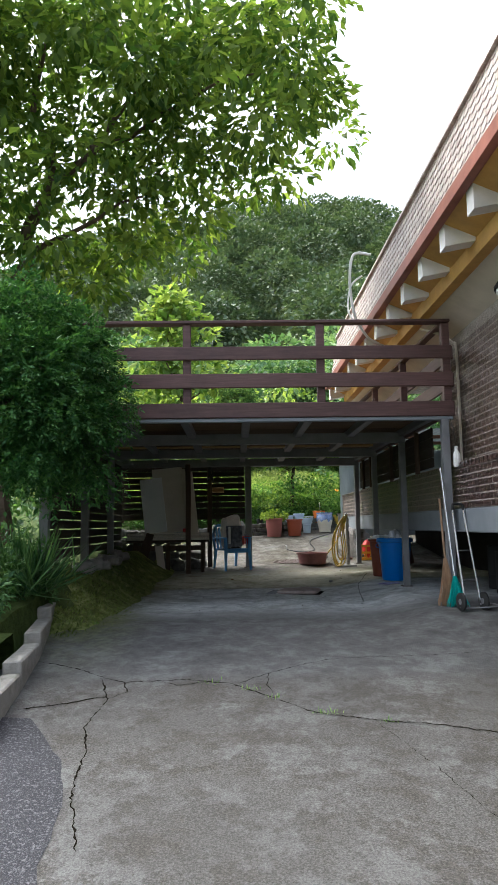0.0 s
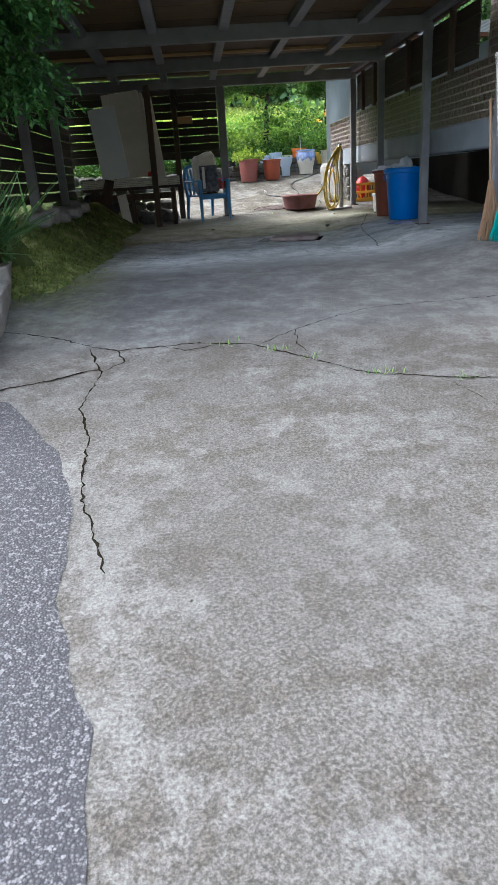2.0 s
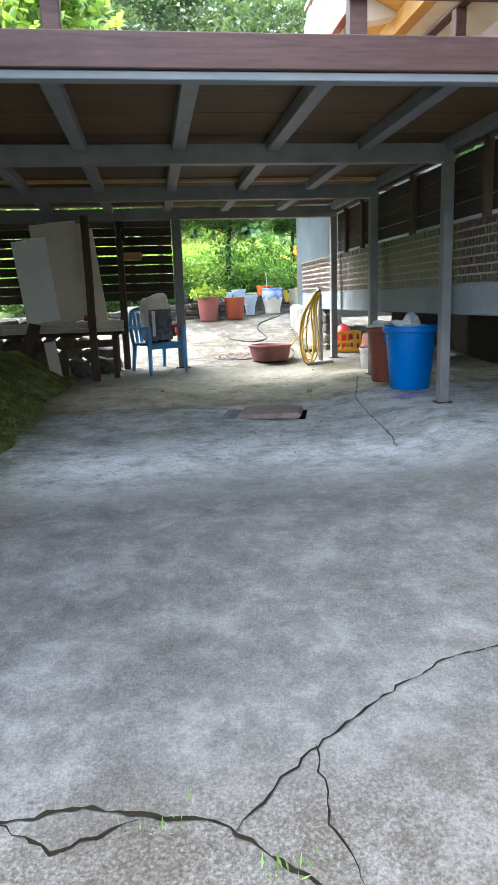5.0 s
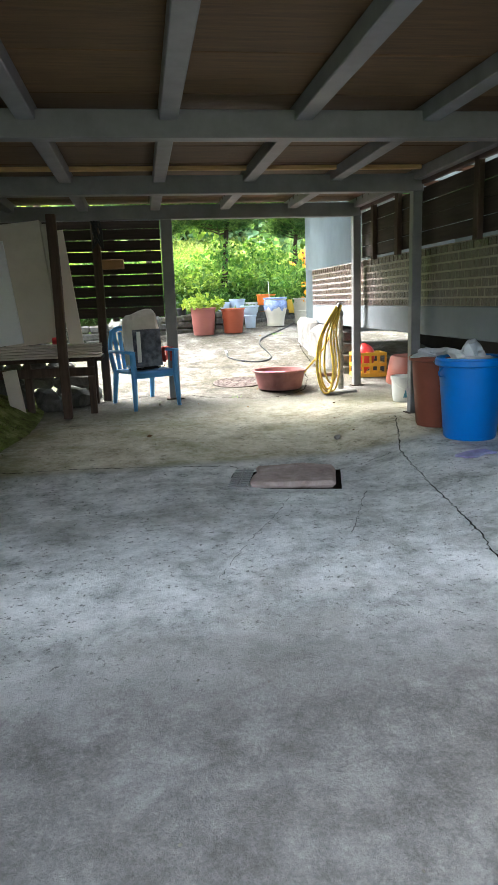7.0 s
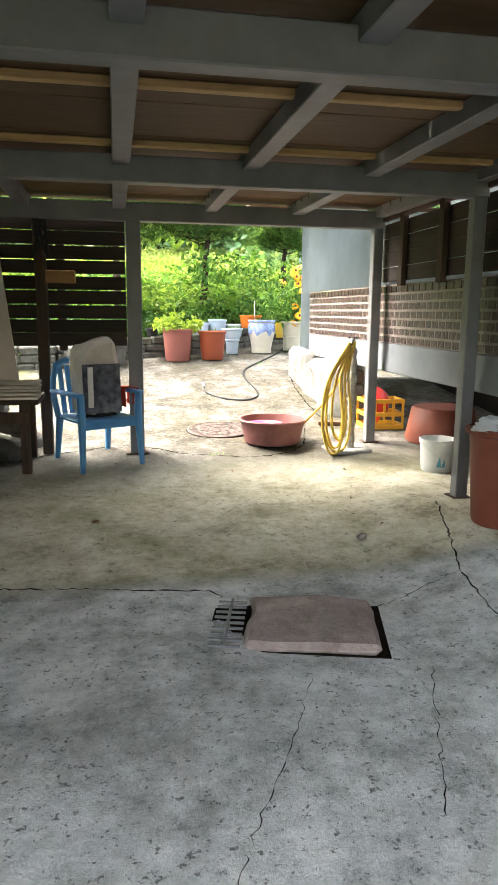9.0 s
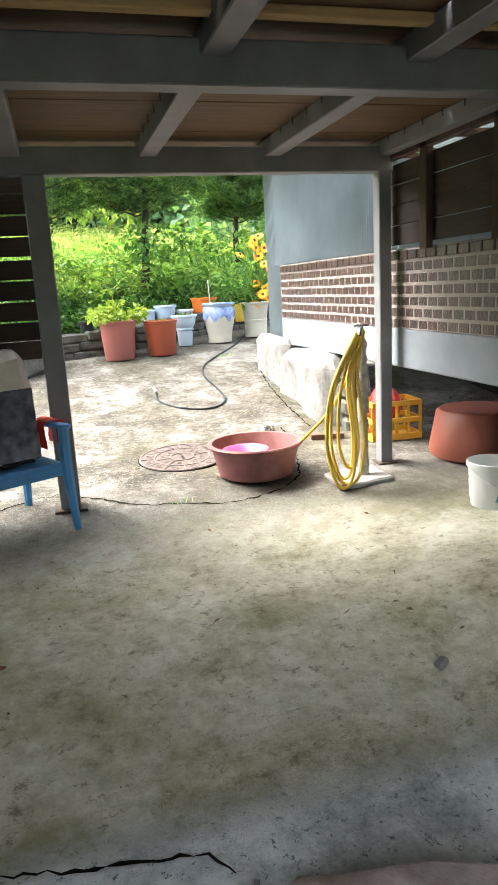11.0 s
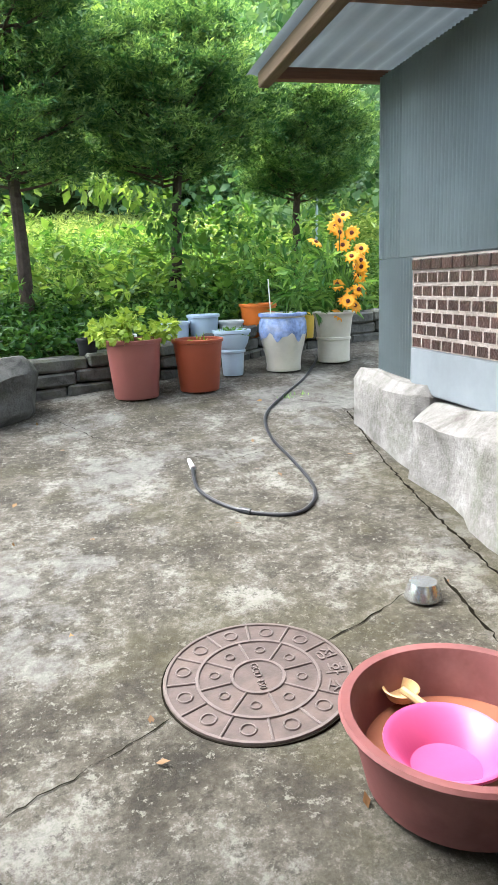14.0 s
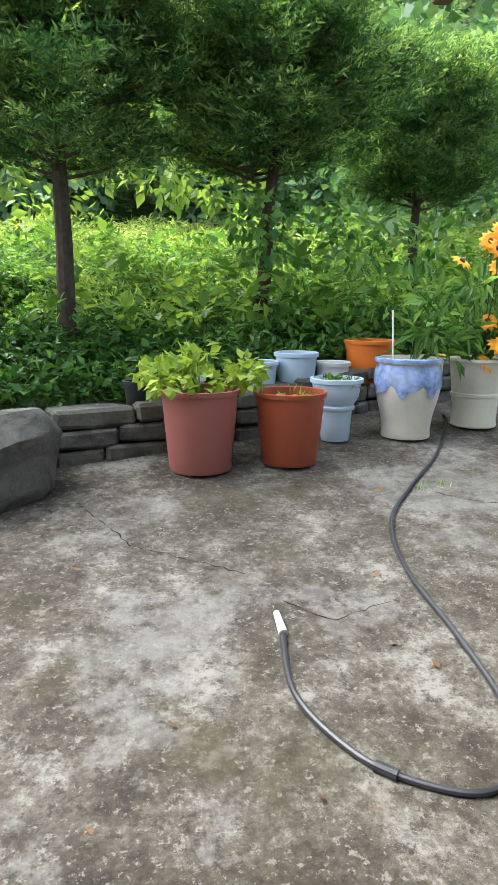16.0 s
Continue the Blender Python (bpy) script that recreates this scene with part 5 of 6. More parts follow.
M_COMPOST = plain("potting_soil", (0.06, 0.04, 0.028), 0.95, wear=0.4, scale=20, bump=0.8)


def pot(x, y, z, prof, mat, label, soil=None, name="flower_pot"):
    p = thing(name, x, y, z, label, "flower pot", "pots by the garden wall")
    part("body", lathe(prof, 40), mat, p, "", True)
    if soil:
        part("soil", rough(lathe([(0, soil[1])] + [(soil[0] * k / 4, soil[1]) for k in range(1, 5)], 24), 0.008, 12), M_COMPOST, p, "dark potting soil", True)
    return p


def pail(rb, rt, h, lip=0.012):
    return [(0, 0), (rb, 0), (rb + 0.005, 0.01), (rt, h - 0.03), (rt + lip, h - 0.028), (rt + lip + 0.002, h - 0.004), (rt + lip - 0.006, h), (rt - 0.006, h - 0.004), (rt - 0.01, h - 0.05), (rb, 0.03), (0, 0.03)]


pot(0.97, 17.36, level(0.97, 17.36) - 0.005, pail(0.17, 0.212, 0.46), M_POT1, "large dusky pink plastic pot with leafy greens", (0.20, 0.40))
pot(1.49, 17.42, level(1.49, 17.42) - 0.005, pail(0.155, 0.198, 0.42), M_POT2, "terracotta brown plastic pot with small seedlings", (0.185, 0.36))
pot(1.84, 17.72, level(1.84, 17.72), [(0, 0), (0.085, 0), (0.09, 0.02), (0.10, 0.19), (0.115, 0.2), (0.118, 0.215), (0.108, 0.225), (0.14, 0.28), (0.152, 0.36), (0.165, 0.365), (0.167, 0.39), (0.15, 0.392), (0.14, 0.34), (0, 0.34)], M_PALEBL, "pale grey goblet-shaped plastic pot with sprouts", (0.142, 0.36))
ur = pot(2.30, 17.72, level(2.3, 17.72), [(0, 0), (0.15, 0), (0.155, 0.015), (0.15, 0.05), (0.16, 0.13), (0.19, 0.25), (0.208, 0.34), (0.205, 0.42), (0.19, 0.46), (0.21, 0.475), (0.212, 0.495), (0.195, 0.5), (0.175, 0.47), (0.18, 0.42), (0, 0.4)], M_GLAZE, "cream ceramic urn with a blue glazed shoulder", (0.18, 0.425))
bm = lathe([(0.2045 + 0.0015, 0.30), (0.2105, 0.34), (0.2075, 0.42), (0.193, 0.458)], 60)
for v in bm.verts:
    if v.co.z < 0.305:
        a = math.atan2(v.co.y, v.co.x)
        v.co.z += 0.03 * math.sin(a * 7) + 0.018 * math.sin(a * 13 + 1)
        f = 0.207 / math.hypot(v.co.x, v.co.y)
        v.co.x *= f
        v.co.y *= f
part("glaze_band", bm, M_BLUEGL, ur, "mottled blue glaze drips", True)
part("rim_band", lathe([(0.212, 0.474), (0.2135, 0.485), (0.2125, 0.497), (0.2, 0.503)], 40), M_BLUEGL, ur, "blue glazed rim", True)
pot(2.84, 17.9, level(2.84, 17.9), [(0, 0), (0.14, 0), (0.15, 0.01), (0.145, 0.04), (0.15, 0.2), (0.158, 0.205), (0.158, 0.225), (0.152, 0.23), (0.172, 0.4), (0.185, 0.43), (0.197, 0.44), (0.19, 0.455), (0.172, 0.44), (0.16, 0.4), (0, 0.4)], M_GLAZE, "off-white ribbed plastic pot with yellow flowers", (0.165, 0.41))
wz = 0.93
pot(1.41, 18.12, wz, pail(0.095, 0.12, 0.3), M_PALEBL, "pale patterned plastic pot on the wall", (0.11, 0.27))
pot(1.68, 18.2, wz + 0.02, pail(0.105, 0.14, 0.33), M_PALEBL, "pale blue plastic pail on the wall", (0.12, 0.25))
pot(1.95, 18.25, wz + 0.03, pail(0.095, 0.112, 0.25), M_BUCK, "small white plastic pot on the wall", (0.1, 0.2))
pot(2.26, 18.42, wz + 0.06, pail(0.135, 0.172, 0.36), M_ORANGE, "orange plastic pot behind the urn", (0.16, 0.3))
pot(2.74, 18.45, wz + 0.06, pail(0.08, 0.10, 0.25), M_YEL, "small yellow plastic pot on the wall", (0.09, 0.2))
pot(0.93, 17.95, wz, pail(0.09, 0.105, 0.22), M_BUCK, "small white plastic pot behind the large pot", (0.095, 0.18))
pot(0.62, 17.72, level(0.62, 17.7) + 0.27, pail(0.065, 0.08, 0.14), M_RUBBER, "small black plastic nursery pot on the wall", (0.07, 0.11))

# ---- planting ----
gf = np.random.default_rng(11)


def limb(bm, a, b, r0, r1, bend=0.15, n=5, seed=0):
    g = random.Random(seed)
    a, b = Vector(a), Vector(b)
    L = (b - a).length
    pts = [a.lerp(b, k / n) + Vector((g.uniform(-1, 1), g.uniform(-1, 1), g.uniform(-1, 1))) * bend * L * 0.25 * (0 < k < n) for k in range(n + 1)]
    tube(pts, [r0 + (r1 - r0) * k / n for k in range(n + 1)], 8, bm, 2)


def tree(name, label, base, limbs, balls, per, size, mat, aspect, droop, seed, cat="tree", shell=0.35, squash=0.75):
    t = thing(name, *base, label, cat)
    t.matrix_world = Matrix()
    bm = bmesh.new()
    for k, (a, b, r0, r1) in enumerate(limbs):
        limb(bm, a, b, r0, r1, 0.25, 5, seed + k)
    part("trunk", bm, M_BARK, t, "", True)
    g = np.random.default_rng(seed)
    P, D = clumps(g, balls, per, shell, squash)
    leaf_mesh("crown", P, D, size, mat, aspect, 0.12, droop, t, seed)
    return t


# broad-leaved tree that hangs over the drive
B = (-3.3, 9.6, 0.5)
rt = random.Random(21)
limbs = [(B, (-3.1, 9.3, 3.6), 0.17, 0.13), ((-3.1, 9.3, 3.6), (-2.75, 9.1, 5.3), 0.13, 0.08), ((-2.75, 9.1, 5.3), (-1.0, 8.8, 7.2), 0.07, 0.02), ((-2.75, 9.1, 5.3), (-2.6, 9.0, 8.0), 0.07, 0.03), ((-3.1, 9.3, 3.6), (-4.4, 9.0, 5.5), 0.09, 0.03), ((-2.9, 9.2, 4.8), (-1.2, 8.7, 5.4), 0.05, 0.015), ((-2.0, 8.9, 6.2), (0.4, 8.3, 6.9), 0.04, 0.012), ((-3.2, 9.4, 3.0), (-2.3, 9.0, 4.2), 0.05, 0.02)]
balls = []
for _ in range(285):
    u, v = rt.random() ** 1.8, rt.random()
    x = -4.6 + 6.2 * u
    zt = float(np.interp(x, (-4.6, -1.5, -0.3, 0.6, 1.2, 1.8), (9.2, 9.3, 9.0, 8.6, 8.3, 8.0)))
    zb = float(np.interp(x, (-4.6, -2.6, -1.4, -0.6, 0.2, 0.8, 1.8), (4.0, 4.3, 4.3, 4.7, 5.4, 6.2, 7.2)))
    balls.append((x, 8.9 + rt.uniform(-1.2, 1.2), zb + (zt - zb) * v, rt.uniform(0.32, 0.62)))
tree("shade_tree", "tall broad-leaved tree overhanging the driveway", B, limbs, balls, 380, 0.17, L_BROAD, 0.5, 0.5, 31, shell=0.2)

def sprays(g, starts, ways, length, needles, gap):
    """Flat needle sprays: a twig from each start, needles combed off both sides."""
    n = len(starts)
    w = ways / (np.linalg.norm(ways, axis=1)[:, None] + 1e-9)
    side = np.cross(w, np.array((0, 0, 1.0)) + g.normal(0, 0.25, (n, 3)))
    side /= np.linalg.norm(side, axis=1)[:, None] + 1e-9
    L = length * g.uniform(0.6, 1.3, n)
    P, D = [], []
    for k in range(needles):
        u = (k + 0.5) / needles
        sg = 1 if k % 2 else -1
        P.append(starts + w * (L * u)[:, None] + np.array((0, 0, -gap)) * u * u + g.normal(0, 0.006, (n, 3)))
        D.append(w * (0.6 + 0.5 * u) + side * sg * (1.15 - 0.5 * u))
    return np.concatenate(P), np.concatenate(D)


# clipped yew beside the drive
yew = thing("yew_bush", -2.6, 6.8, 0.3, "dense dark green yew clipped to a ball", "bush")
yew.matrix_world = Matrix()
bm = bmesh.new()
for k, (a, b, r0, r1) in enumerate((((-2.6, 6.8, 0.3), (-2.5, 6.7, 1.9), 0.07, 0.04), ((-2.5, 6.7, 1.5), (-2.0, 6.5, 2.4), 0.04, 0.015), ((-2.5, 6.7, 1.6), (-2.9, 6.7, 2.6), 0.04, 0.015))):
    limb(bm, a, b, r0, r1, 0.25, 5, 41 + k)
part("trunk", bm, M_BARK, yew, "", True)
gy_ = np.random.default_rng(41)
lobes = []
for _ in range(230):
    d = Vector((rt.gauss(0, 1), rt.gauss(0, 1), rt.gauss(0, 1))).normalized() * rt.uniform(0.6, 1.04)
    lobes.append((-2.17 + d.x * 1.12, 6.7 + d.y * 0.75, 2.42 + d.z * 1.02 - 0.3 * d.x, rt.uniform(0.13, 0.26)))
P, D = clumps(gy_, lobes, 900, 0.3)
D = D + (P - np.array((-2.17, 6.7, 2.5))) * 0.8 + np.array((0, 0, -0.25))
P, D = sprays(gy_, P, D, 0.13, 14, 0.04)
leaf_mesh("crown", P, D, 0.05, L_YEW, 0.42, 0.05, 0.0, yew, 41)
bl = [(-2.35 + rt.uniform(-0.9, 0.32), rt.uniform(4.9, 7.4), rt.uniform(0.15, 0.95), rt.uniform(0.14, 0.28)) for _ in range(60)]
P, D = clumps(gf, bl, 2600, 0.3)
tagged(leaf_mesh("low_shrub", P, D, 0.07, L_VINE, 0.5, 0.1, 0.1, None, 6), "low leafy ground cover behind the kerb", "shrub", kind="stuff")
n = 420
P = np.stack([-2.15 + gf.normal(0, 0.16, n), 7.0 + gf.normal(0, 0.2, n), 0.3 + gf.uniform(0, 0.1, n)], 1)
D = np.stack([gf.normal(0, 0.5, n), gf.normal(0, 0.4, n), np.ones(n)], 1)
tagged(leaf_mesh("long_grass", P, D, 0.6, L_VINE, 0.035, 0.01, 0.0, None, 7), "long arching grass blades by the post", "grass", kind="stuff")
# moss and low weeds on the bank beside the bay
n = 9000
xs, ys = gf.uniform(-2.1, -1.2, n), gf.uniform(6.6, 12.2, n)
keep = gf.uniform(0, 1, n) < np.clip((-1.22 - xs) * 2.2, 0.05, 1)
P = np.array([(x, y, bank(x, y)) for x, y in zip(xs[keep], ys[keep])])
D = np.tile((0.2, 0, 1.0), (len(P), 1))
tagged(leaf_mesh("bank_weeds", P, D, 0.032, leafmat("dull_bank_weeds", (0.07, 0.10, 0.025), (0.22, 0.30, 0.08), 0.3), 0.45, 0.05, 0.0, None, 8), "dull green weeds on the mossy bank", "weeds", kind="stuff")

# spruces behind the wall


def spruce(x, y, z0, zc, zt, r, seed, lean=0.0):
    g = np.random.default_rng(seed)
    t = thing("conifer", x, y, z0, "dark green conifer with a bare trunk", "tree", "conifers in the garden")
    t.matrix_world = Matrix()
    bm = bmesh.new()
    limb(bm, (x, y, z0 - 0.2), (x + lean, y, zt - 0.4), 0.075, 0.02, 0.04, 6, seed)
    P, D = [], []
    nb = 84
    for k in range(nb):
        u = k / nb
        z = zc + (zt - zc) * u
        rr_ = r * (math.sin(min(1, (u + 0.2) * 1.9) * math.pi / 2)) * (1 - max(0, u - 0.45) / 0.62) ** 0.7 * g.uniform(0.6, 1.15)
        a = k * 2.4 + g.uniform(-0.3, 0.3)
        tip = np.array((x + lean * u + rr_ * math.cos(a), y + rr_ * math.sin(a), z + 0.3 * rr_ + g.uniform(-0.05, 0.12)))
        root = np.array((x + lean * u, y, z))
        part("branch", tube([root, (root + tip) / 2 + np.array((0, 0, -0.03)), tip], [0.018, 0.012, 0.004], 4, None, 2), M_BARK, t)
        n = int(84 * (0.3 + rr_))
        q = np.sqrt(g.uniform(0.1, 1.0, n))
        way = (tip - root) / (np.linalg.norm(tip - root) + 1e-6)
        p = root + (tip - root) * q[:, None] + g.normal(0, 1, (n, 3)) * np.array((0.1, 0.1, 0.05))
        across = np.array((-way[1], way[0], 0))
        d = way + across * (g.choice((-1, 1), n) * g.uniform(0.2, 1.1, n))[:, None] + np.array((0, 0, 0.15))
        p, d = sprays(g, p, d, 0.22, 16, 0.06)
        P.append(p)
        D.append(d)
    part("trunk", bm, M_BARK_DARK, t, "", True)
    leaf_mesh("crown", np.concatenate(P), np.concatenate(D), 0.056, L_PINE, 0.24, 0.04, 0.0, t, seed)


spruce(0.10, 18.55, 1.05, 2.4, 4.6, 0.92, 51)
spruce(1.48, 19.05, 1.1, 2.5, 4.0, 0.95, 52, 0.25)
spruce(3.3, 20.4, 1.2, 2.5, 3.85, 0.88, 53)


# weeds over the bank behind the wall
def bank_plants(name, label, n, x0, x1, y0, y1, h0, h1, size, mat, aspect, seed, patch=0.9):
    g = np.random.default_rng(seed)
    x, y = g.uniform(x0, x1, n), y0 + (y1 - y0) * g.uniform(0, 1, n) ** 1.2
    ok = y > np.array([wall_line(a) + 0.1 for a in x])
    x, y = x[ok], y[ok]
    n = len(x)
    H = np.array([max(0.05, h0 + (h1 - h0) * (0.5 + 0.9 * noise.noise(Vector((a * patch, b * patch, seed))))) for a, b in zip(x, y)])
    z0 = np.array([land(a, b) for a, b in zip(x, y)])
    P = np.stack([x, y, z0 + H * g.uniform(0.1, 1, n) ** 0.6], 1)
    D = np.stack([g.normal(0, 0.7, n), g.normal(-0.3, 0.7, n), np.full(n, 0.35)], 1)
    return tagged(leaf_mesh(name, P, D, size, mat, aspect, 0.1, 0.15, None, seed), label, "weeds", kind="stuff")


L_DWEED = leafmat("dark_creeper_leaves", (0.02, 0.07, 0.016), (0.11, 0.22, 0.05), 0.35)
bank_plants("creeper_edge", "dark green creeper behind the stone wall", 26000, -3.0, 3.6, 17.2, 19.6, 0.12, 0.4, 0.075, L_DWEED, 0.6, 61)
bank_plants("weed_thicket", "bright green weeds covering the garden bank", 30000, -4.5, 5.5, 18.4, 21.8, 0.05, 0.62, 0.075, L_WEED, 0.45, 62, 1.6)
bank_plants("broad_weeds", "patches of broad-leaved weeds on the bank", 9000, -4.5, 5.5, 18.6, 22.0, -0.35, 0.95, 0.14, leafmat("broad_weed_leaves", (0.06, 0.16, 0.03), (0.33, 0.46, 0.12), 0.5), 0.55, 64, 1.1)
bank_plants("fern_weeds", "fine yellow-green weeds on the bank", 26000, -4.5, 5.5, 18.8, 22.5, -0.3, 0.9, 0.10, leafmat("fine_weed_leaves", (0.06, 0.14, 0.03), (0.40, 0.52, 0.18), 0.5, patch=2.0, depth=0.75), 0.14, 65, 1.3)
# leaf colour raised so the far meadow reads as brightly lit
bank_plants("meadow", "pale meadow weeds beyond the bank, sunlight put into their colour", 60000, -10, 12, 21.8, 34, 0.15, 0.6, 0.17, leafmat("sunlit_meadow_leaves", (0.16, 0.24, 0.07), (0.52, 0.60, 0.26), 0.45), 0.22, 63)
bl = [(1.75 + rt.uniform(-0.35, 1.2), 18.85 + rt.uniform(-0.2, 0.5), rt.uniform(1.25, 2.35), rt.uniform(0.14, 0.26)) for _ in range(26)]
P, D = clumps(gf, bl, 1100, 0.3)
tagged(leaf_mesh("climber", P, D, 0.10, L_WEED, 0.5, 0.1, 0.4, None, 9), "broad-leaved climber round the conifer trunk", "climber", kind="stuff")

# vines, thickets and woods on the hill


def thicket(name, label, boxx, n, r0, r1, per, size, mat, aspect, seed, zlift=(0, 1), follow=True):
    g = random.Random(seed)
    x0, x1, y0, y1 = boxx
    bl = []
    for _ in range(n):
        x, y = g.uniform(x0, x1), g.uniform(y0, y1)
        bl.append((x, y, (land(x, y) if follow else 0) + g.uniform(*zlift), g.uniform(r0, r1)))
    P, D = clumps(np.random.default_rng(seed), bl, per, 0.7, 0.8)
    return tagged(leaf_mesh(name, P, D, size, mat, aspect, 0.1, 0.3, None, seed), label, "woods", kind="stuff")


thicket("vine_thicket", "wall of broad-leaved vines over trees", (3.6, 9.0, 22.5, 25.5), 80, 0.45, 0.9, 190, 0.2, L_HAZY_VINE, 0.8, 71, (0.0, 5.5))
thicket("vine_slope", "vine-covered trees at the foot of the hill", (-16, 18, 33, 40), 210, 0.9, 1.9, 130, 0.33, L_HAZY_VINE, 0.8, 72, (0.0, 6.0))
thicket("left_thicket", "dense green thicket beside the carport", (-7, -3.3, 9, 16), 90, 0.4, 0.9, 150, 0.15, L_VINE, 0.55, 73, (0.2, 2.6))
thicket("hill_wood", "wooded hillside of many rounded tree crowns", (-60, 75, 40, 112), 560, 2.0, 4.6, 95, 0.42, L_HILL, 0.7, 74, (0.5, 4.5))
# pale young tree behind the deck
bl = []
for _ in range(90):
    u = rt.random()
    a, r = rt.uniform(0, 6.28), rt.uniform(0.1, 1.0) * float(np.interp(u, (0, 0.5, 1), (2.0, 1.7, 0.35)))
    bl.append((-1.75 + r * math.cos(a) * 1.15, 17.8 + r * math.sin(a) * 0.6 + 1.5, 4.45 + 3.3 * u, rt.uniform(0.25, 0.45)))
tree("young_tree", "young tree with large pale green leaves", (-1.9, 19.3, 1.1), [((-1.9, 19.3, 1.0), (-1.75, 19.3, 7.2), 0.08, 0.02), ((-1.85, 19.3, 3.5), (-3.2, 19.2, 5.2), 0.04, 0.015), ((-1.85, 19.3, 3.8), (-0.4, 19.4, 5.4), 0.04, 0.015)], bl, 190, 0.27, L_LIME, 0.65, 0.4, 81)
bl = [(rt.uniform(-5.5, 3.0), 26 + rt.uniform(-0.5, 1.5), rt.uniform(3.6, 6.4), rt.uniform(0.5, 0.9)) for _ in range(46)]
P, D = clumps(gf, bl, 130, 0.4)
tagged(leaf_mesh("pale_shrubs", P, D, 0.24, L_LIME, 0.6, 0.1, 0.4, None, 82), "pale green shrubs behind the deck", "shrub", kind="stuff")

# plants in the pots
M_PETAL = plain("yellow_petals", (0.85, 0.35, 0.005), 0.6, wear=0.15, scale=20)
M_EYE = plain("dark_flower_centre", (0.10, 0.02, 0.01), 0.8)
L_SALAD = leafmat("pale_salad_leaves", (0.16, 0.26, 0.03), (0.42, 0.52, 0.12), 0.45)


def potplant(name, label, c, balls, per, size, mat, aspect, seed, droop=0.2):
    p = thing(name, *c, label, "plant")
    p.matrix_world = Matrix()
    P, D = clumps(np.random.default_rng(seed), balls, per, 0.3)
    leaf_mesh("leaves", P, D, size, mat, aspect, 0.14, droop, p, seed)
    bm = bmesh.new()
    for b in balls:
        tube([(c[0], c[1], c[2] - 0.03), ((c[0] + b[0]) / 2, (c[1] + b[1]) / 2, (c[2] + b[2]) / 2 + 0.02), (b[0], b[1], b[2])], 0.005, 5, bm, 2)
    part("stems", bm, mat, p)
    return p


c = (0.97, 17.36, 1.12)
potplant("leafy_plant", "pale green leafy vegetable in the pot", c, [(c[0] + rt.uniform(-0.3, 0.3), c[1] + rt.uniform(-0.2, 0.2), c[2] + rt.uniform(0.02, 0.2), 0.09) for _ in range(14)], 5200, 0.062, L_SALAD, 0.8, 91)
c = (1.49, 17.42, 1.05)
potplant("seedlings", "small narrow-leaved seedlings in the pot", c, [(c[0] + rt.uniform(-0.09, 0.09), c[1] + rt.uniform(-0.08, 0.08), c[2] + 0.02, 0.05) for _ in range(5)], 3600, 0.09, L_SALAD, 0.15, 92)
c = (1.84, 17.72, 1.11)
potplant("sprouts", "fine green sprouts in the pot", c, [(c[0] + rt.uniform(-0.1, 0.1), c[1] + rt.uniform(-0.1, 0.1), c[2] + 0.01, 0.05) for _ in range(9)], 14000, 0.035, L_WEED, 0.3, 93, -0.5)
c = (2.30, 17.72, 1.2)
potplant("herb", "leafy green herb growing from the urn", c, [(c[0] + 0.1 + rt.uniform(-0.02, 0.3), c[1] + rt.uniform(-0.1, 0.15), c[2] + rt.uniform(0.06, 0.3), 0.08) for _ in range(10)], 2200, 0.12, L_WEED, 0.26, 94)
st = thing("stick", 2.2, 17.72, 1.15, "thin pale stick in the urn", "stick")
part("rod", tube([(0, 0, 0), (-0.02, 0, 0.42)], 0.005, 6), M_WHITE, st)
c = (2.84, 17.9, 1.2)
fl = potplant("flowering_plant", "tall yellow coneflowers with dark centres in a pot", c, [(c[0] + rt.uniform(-0.4, 0.2), c[1] + rt.uniform(-0.2, 0.2), c[2] + rt.uniform(0.08, 0.55), 0.11) for _ in range(20)], 1300, 0.13, L_WEED, 0.24, 95)
for k in range(21):
    z = c[2] + 0.05 + 0.85 * (k / 20) + rt.uniform(-0.03, 0.03)
    x, y = c[0] + 0.12 + rt.uniform(-0.14, 0.12) - (0.22 if k > 13 and k % 2 else 0), c[1] - 0.15 + rt.uniform(-0.1, 0.1)
    bm = bmesh.new()
    q = 11
    for j in range(q):
        a = 2 * math.pi * j / q
        m = pose(0, 0, 0, 0, 0, math.degrees(a))
        v = [bm.verts.new(m @ Vector(p)) for p in ((0.014, -0.007, 0), (0.05, -0.018, 0.004), (0.08, 0, -0.014), (0.05, 0.018, 0.004), (0.014, 0.007, 0))]
        bm.faces.new(v)
    m = pose(x, y, z, rt.uniform(35, 80), 0, rt.uniform(-60, 40))
    bm.transform(m)
    pt = part("petals", bm, M_PETAL, fl, "yellow petals")
    part("centre", lathe([(0.02, -0.004), (0.018, 0.012), (0, 0.02)], 10, m), M_EYE, pt, "dark brown flower centre", True)
    bm = tube([(c[0], c[1], c[2]), ((x + c[0]) / 2 + 0.03, (y + c[1]) / 2, (z + c[2]) / 2 + 0.05), (x, y, z - 0.01)], 0.004, 5)
    part("stem", bm, L_VINE, fl)
pole = thing("garden_pole", 3.72, 20.9, land(3.72, 20.9), "thin pale blue plastic garden pole", "pole")
part("rod", tube([(0, 0, 0), (0.05, 0, 2.1)], 0.018, 8), M_PALEBL, pole)

# fallen leaves and pebbles
g5 = np.random.default_rng(77)
n = 60
P = np.stack([g5.uniform(-0.5, 2.2, n), g5.uniform(11, 17, n), np.zeros(n)], 1)
P[:, 2] = [level(a, b) + 0.006 for a, b in P[:, :2]]
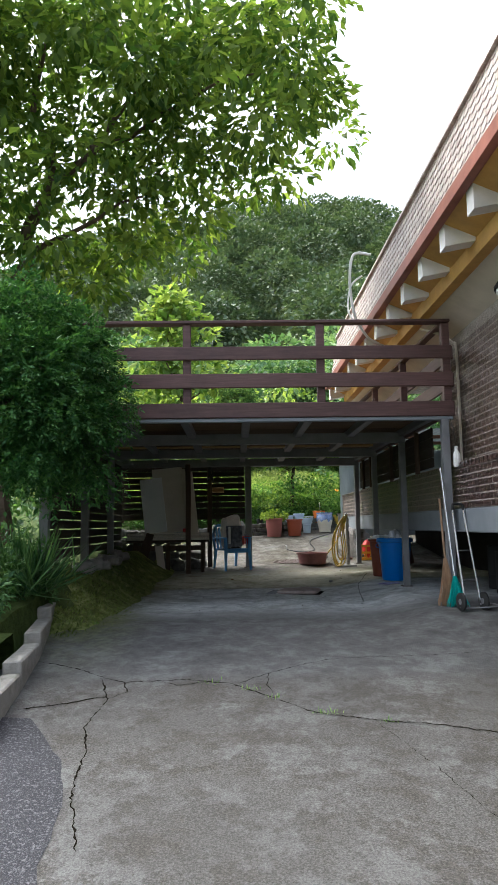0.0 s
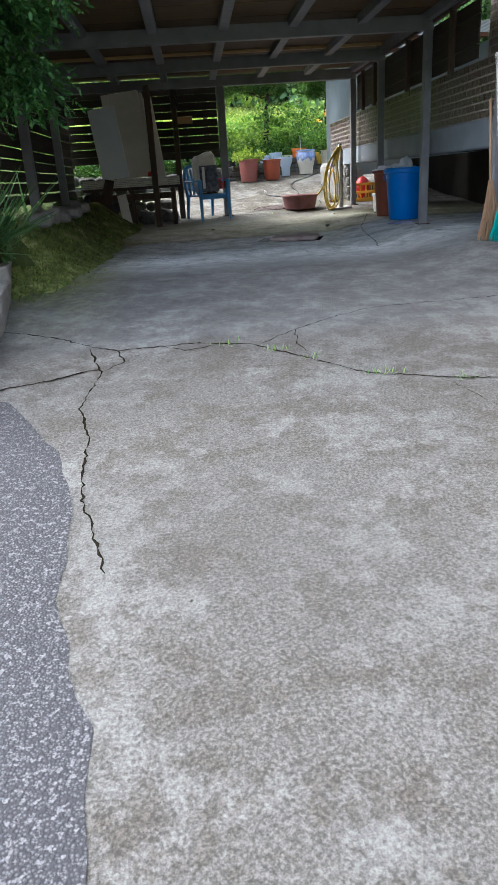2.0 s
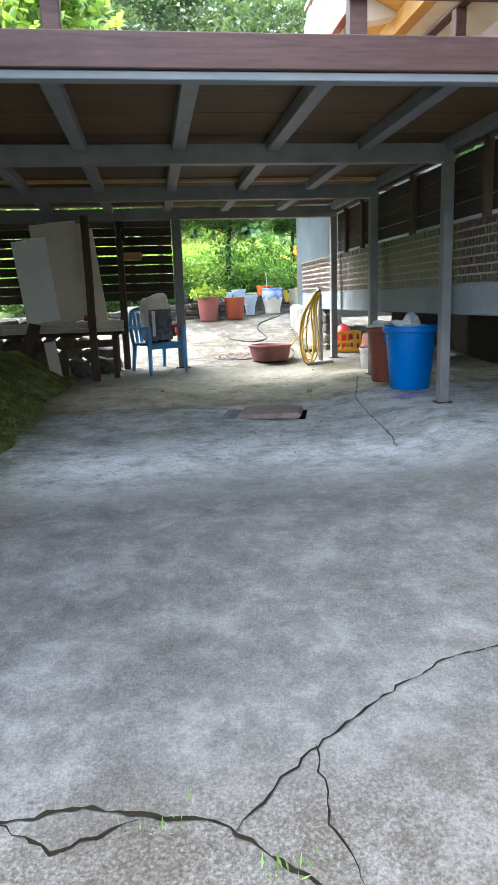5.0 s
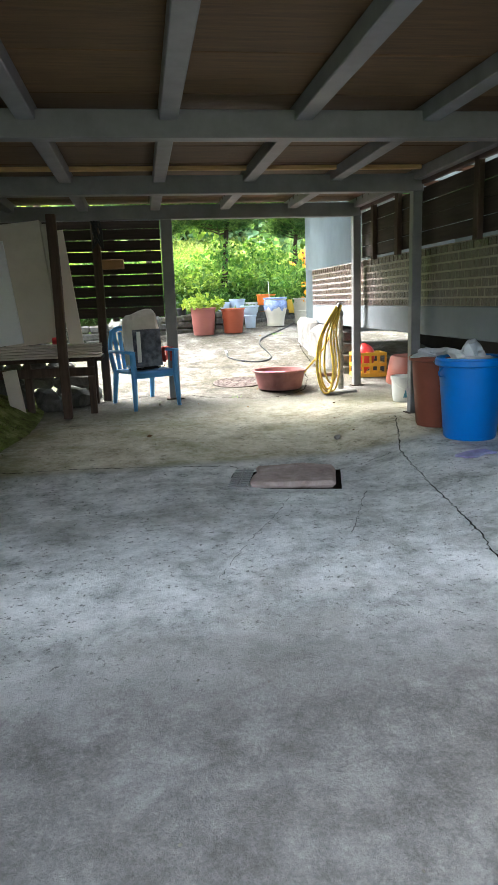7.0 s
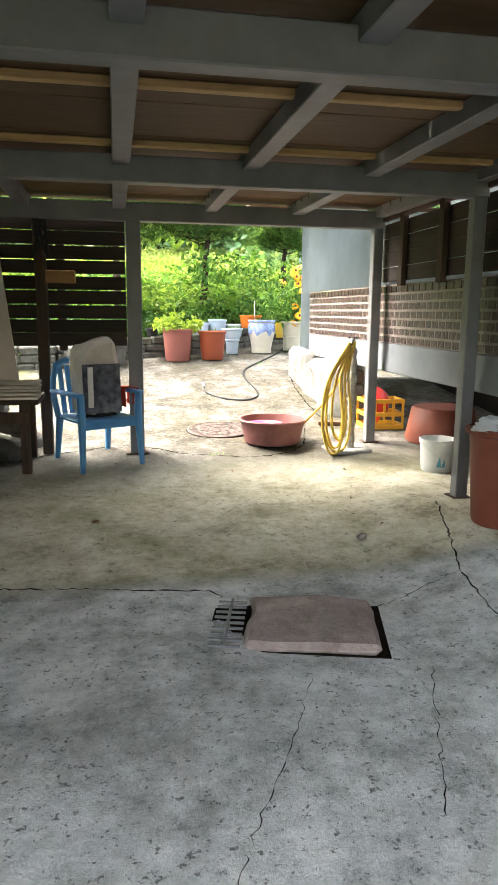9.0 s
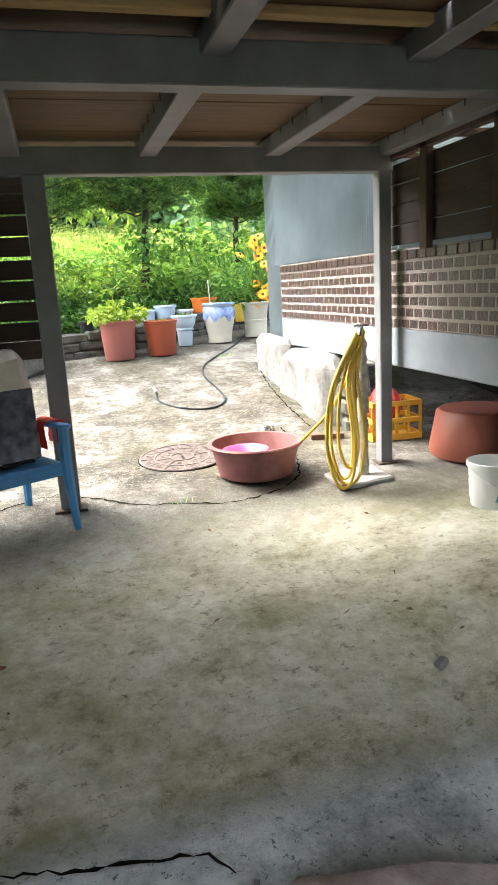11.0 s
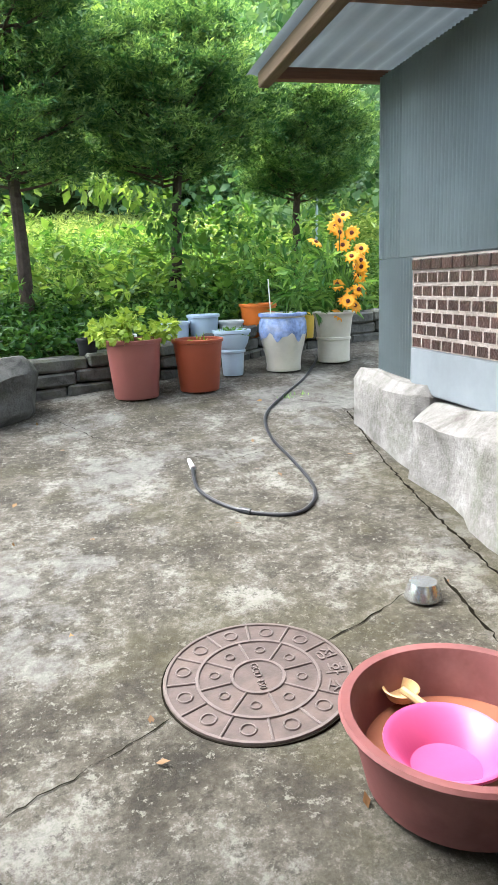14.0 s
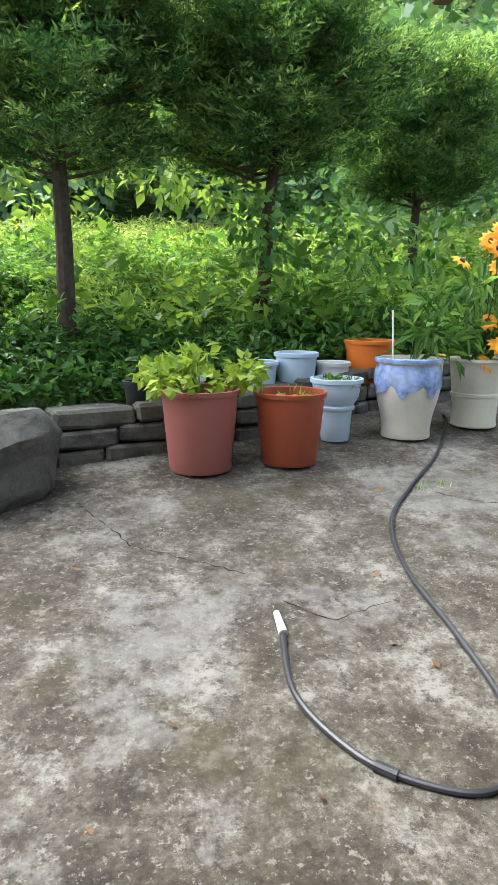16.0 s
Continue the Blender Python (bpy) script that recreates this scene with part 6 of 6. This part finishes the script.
D = np.stack([g5.normal(0, 1, n), g5.normal(0, 1, n), np.full(n, 0.05)], 1)
tagged(leaf_mesh("fallen_leaves", P, D, 0.045, leafmat("dry_leaves", (0.10, 0.05, 0.02), (0.30, 0.18, 0.07), 0.1), 0.5, 0.05, 0.0, None, 10), "scattered dry leaves on the concrete", "leaves", kind="stuff")

# ---- pieces: bricks and roof tiles ----
BH, BL = 0.0714, 0.112


def brick_mesh(w, h, d):
    bm = box((0, 0, 0), (d, w, h), 0.004)
    me = bpy.data.meshes.new("brick")
    bm.to_mesh(me)
    bm.free()
    return me


me_full, me_half = brick_mesh(BL - 0.012, BH - 0.015, 0.03), brick_mesh(BL / 2 - 0.012, BH - 0.015, 0.03)
for me in (me_full, me_half):
    me.materials.append(M_BRICK)
parapet = bpy.data.objects["wall_parapet"]
rest = bmesh.new()
rb2 = random.Random(4)
for row in range(7):
    z = 1.152 + BH * row
    y = 15.555
    first = row % 2 == 1
    while y > 3.0:
        w = BL / 2 if first else BL
        first = False
        y -= w
        dx = rb2.uniform(-0.001, 0.001) - (0.012 if row == 6 else 0)
        if y > 11.2:
            ob = new("brick", me_half if w < BL else me_full)
            ob.parent = parapet
            ob.location = (WX - 0.004 + dx, y + 0.006, z)
        else:
            box((WX - 0.004 + dx, y + 0.006, z), (WX + 0.026, y + w - 0.006, z + BH - 0.015), 0.0, rest)
tagged(finish("brick", rest, M_BRICK, parapet), kind="stuff")
rest = bmesh.new()
wall_house = bpy.data.objects["wall_house"]
verts, faces = [], []
for row in range(20):
    z = 1.652 + BH * row
    y = 8.54 - (BL / 2 if row % 2 else 0)
    while y > 2.0:
        y -= BL
        x0 = WX + 0.1855 + rb2.uniform(-0.001, 0.001)
        a, b, c0, d0 = y + 0.006, y + BL - 0.006, z, z + BH - 0.015
        k = len(verts)
        verts += [(x0, a, c0), (x0, b, c0), (x0, b, d0), (x0, a, d0), (WX + 0.21, a, c0), (WX + 0.21, b, c0), (WX + 0.21, b, d0), (WX + 0.21, a, d0)]
        faces += [(k, k + 3, k + 2, k + 1), (k, k + 1, k + 5, k + 4), (k + 1, k + 2, k + 6, k + 5), (k + 2, k + 3, k + 7, k + 6), (k + 3, k, k + 4, k + 7)]
me = bpy.data.meshes.new("brick")
me.from_pydata(verts, [], faces)
me.materials.append(M_BRICK2)
ob = new("brick", me)
ob.parent = wall_house
tagged(ob, kind="stuff")

# scale tiles on the mansard
bm = bmesh.new()
tw, th = 0.135, 0.15
prof = [(-tw / 2, th), (-tw / 2, th * 0.35), (-tw * 0.3, th * 0.1), (0, 0), (tw * 0.3, th * 0.1), (tw / 2, th * 0.35), (tw / 2, th)]
a = [bm.verts.new((-0.010 * (1 - h / th) - 0.006, w * 0.96, h)) for w, h in prof]
b = [bm.verts.new((0.004, w * 0.96, h)) for w, h in prof]
bm.faces.new(a)
for k in range(6):
    bm.faces.new((a[k], b[k], b[k + 1], a[k + 1]))
bmesh.ops.recalc_face_normals(bm, faces=bm.faces[:])
me_tile = bpy.data.meshes.new("roof_tile")
bm.to_mesh(me_tile)
me_tile.materials.append(M_TILE)
tilt = math.degrees(math.atan2(0.18, 0.95))
tv, tf = [], []
bv, bf = [v.co.copy() for v in bm.verts], [[v.index for v in f.verts] for f in bm.faces]
for row in range(9):
    h = 0.02 + 0.105 * row
    y = 13.3 - (tw / 2 if row % 2 else 0)
    while y > 2.5:
        m = pose(1.70 + h * 0.1895 - 0.006, y, 3.80 + h, 0, tilt, 0)
        if 5.6 < y < 9.9:
            ob = new("roof_tile", me_tile)
            ob.parent = roof
            ob.matrix_local = m
        else:
            k = len(tv)
            tv += [tuple(m @ v) for v in bv]
            tf += [[k + i for i in f] for f in bf]
        y -= tw
me = bpy.data.meshes.new("roof_tile")
me.from_pydata(tv, [], tf)
me.materials.append(M_TILE)
ob = new("roof_tile", me)
ob.parent = roof
tagged(ob, kind="stuff")
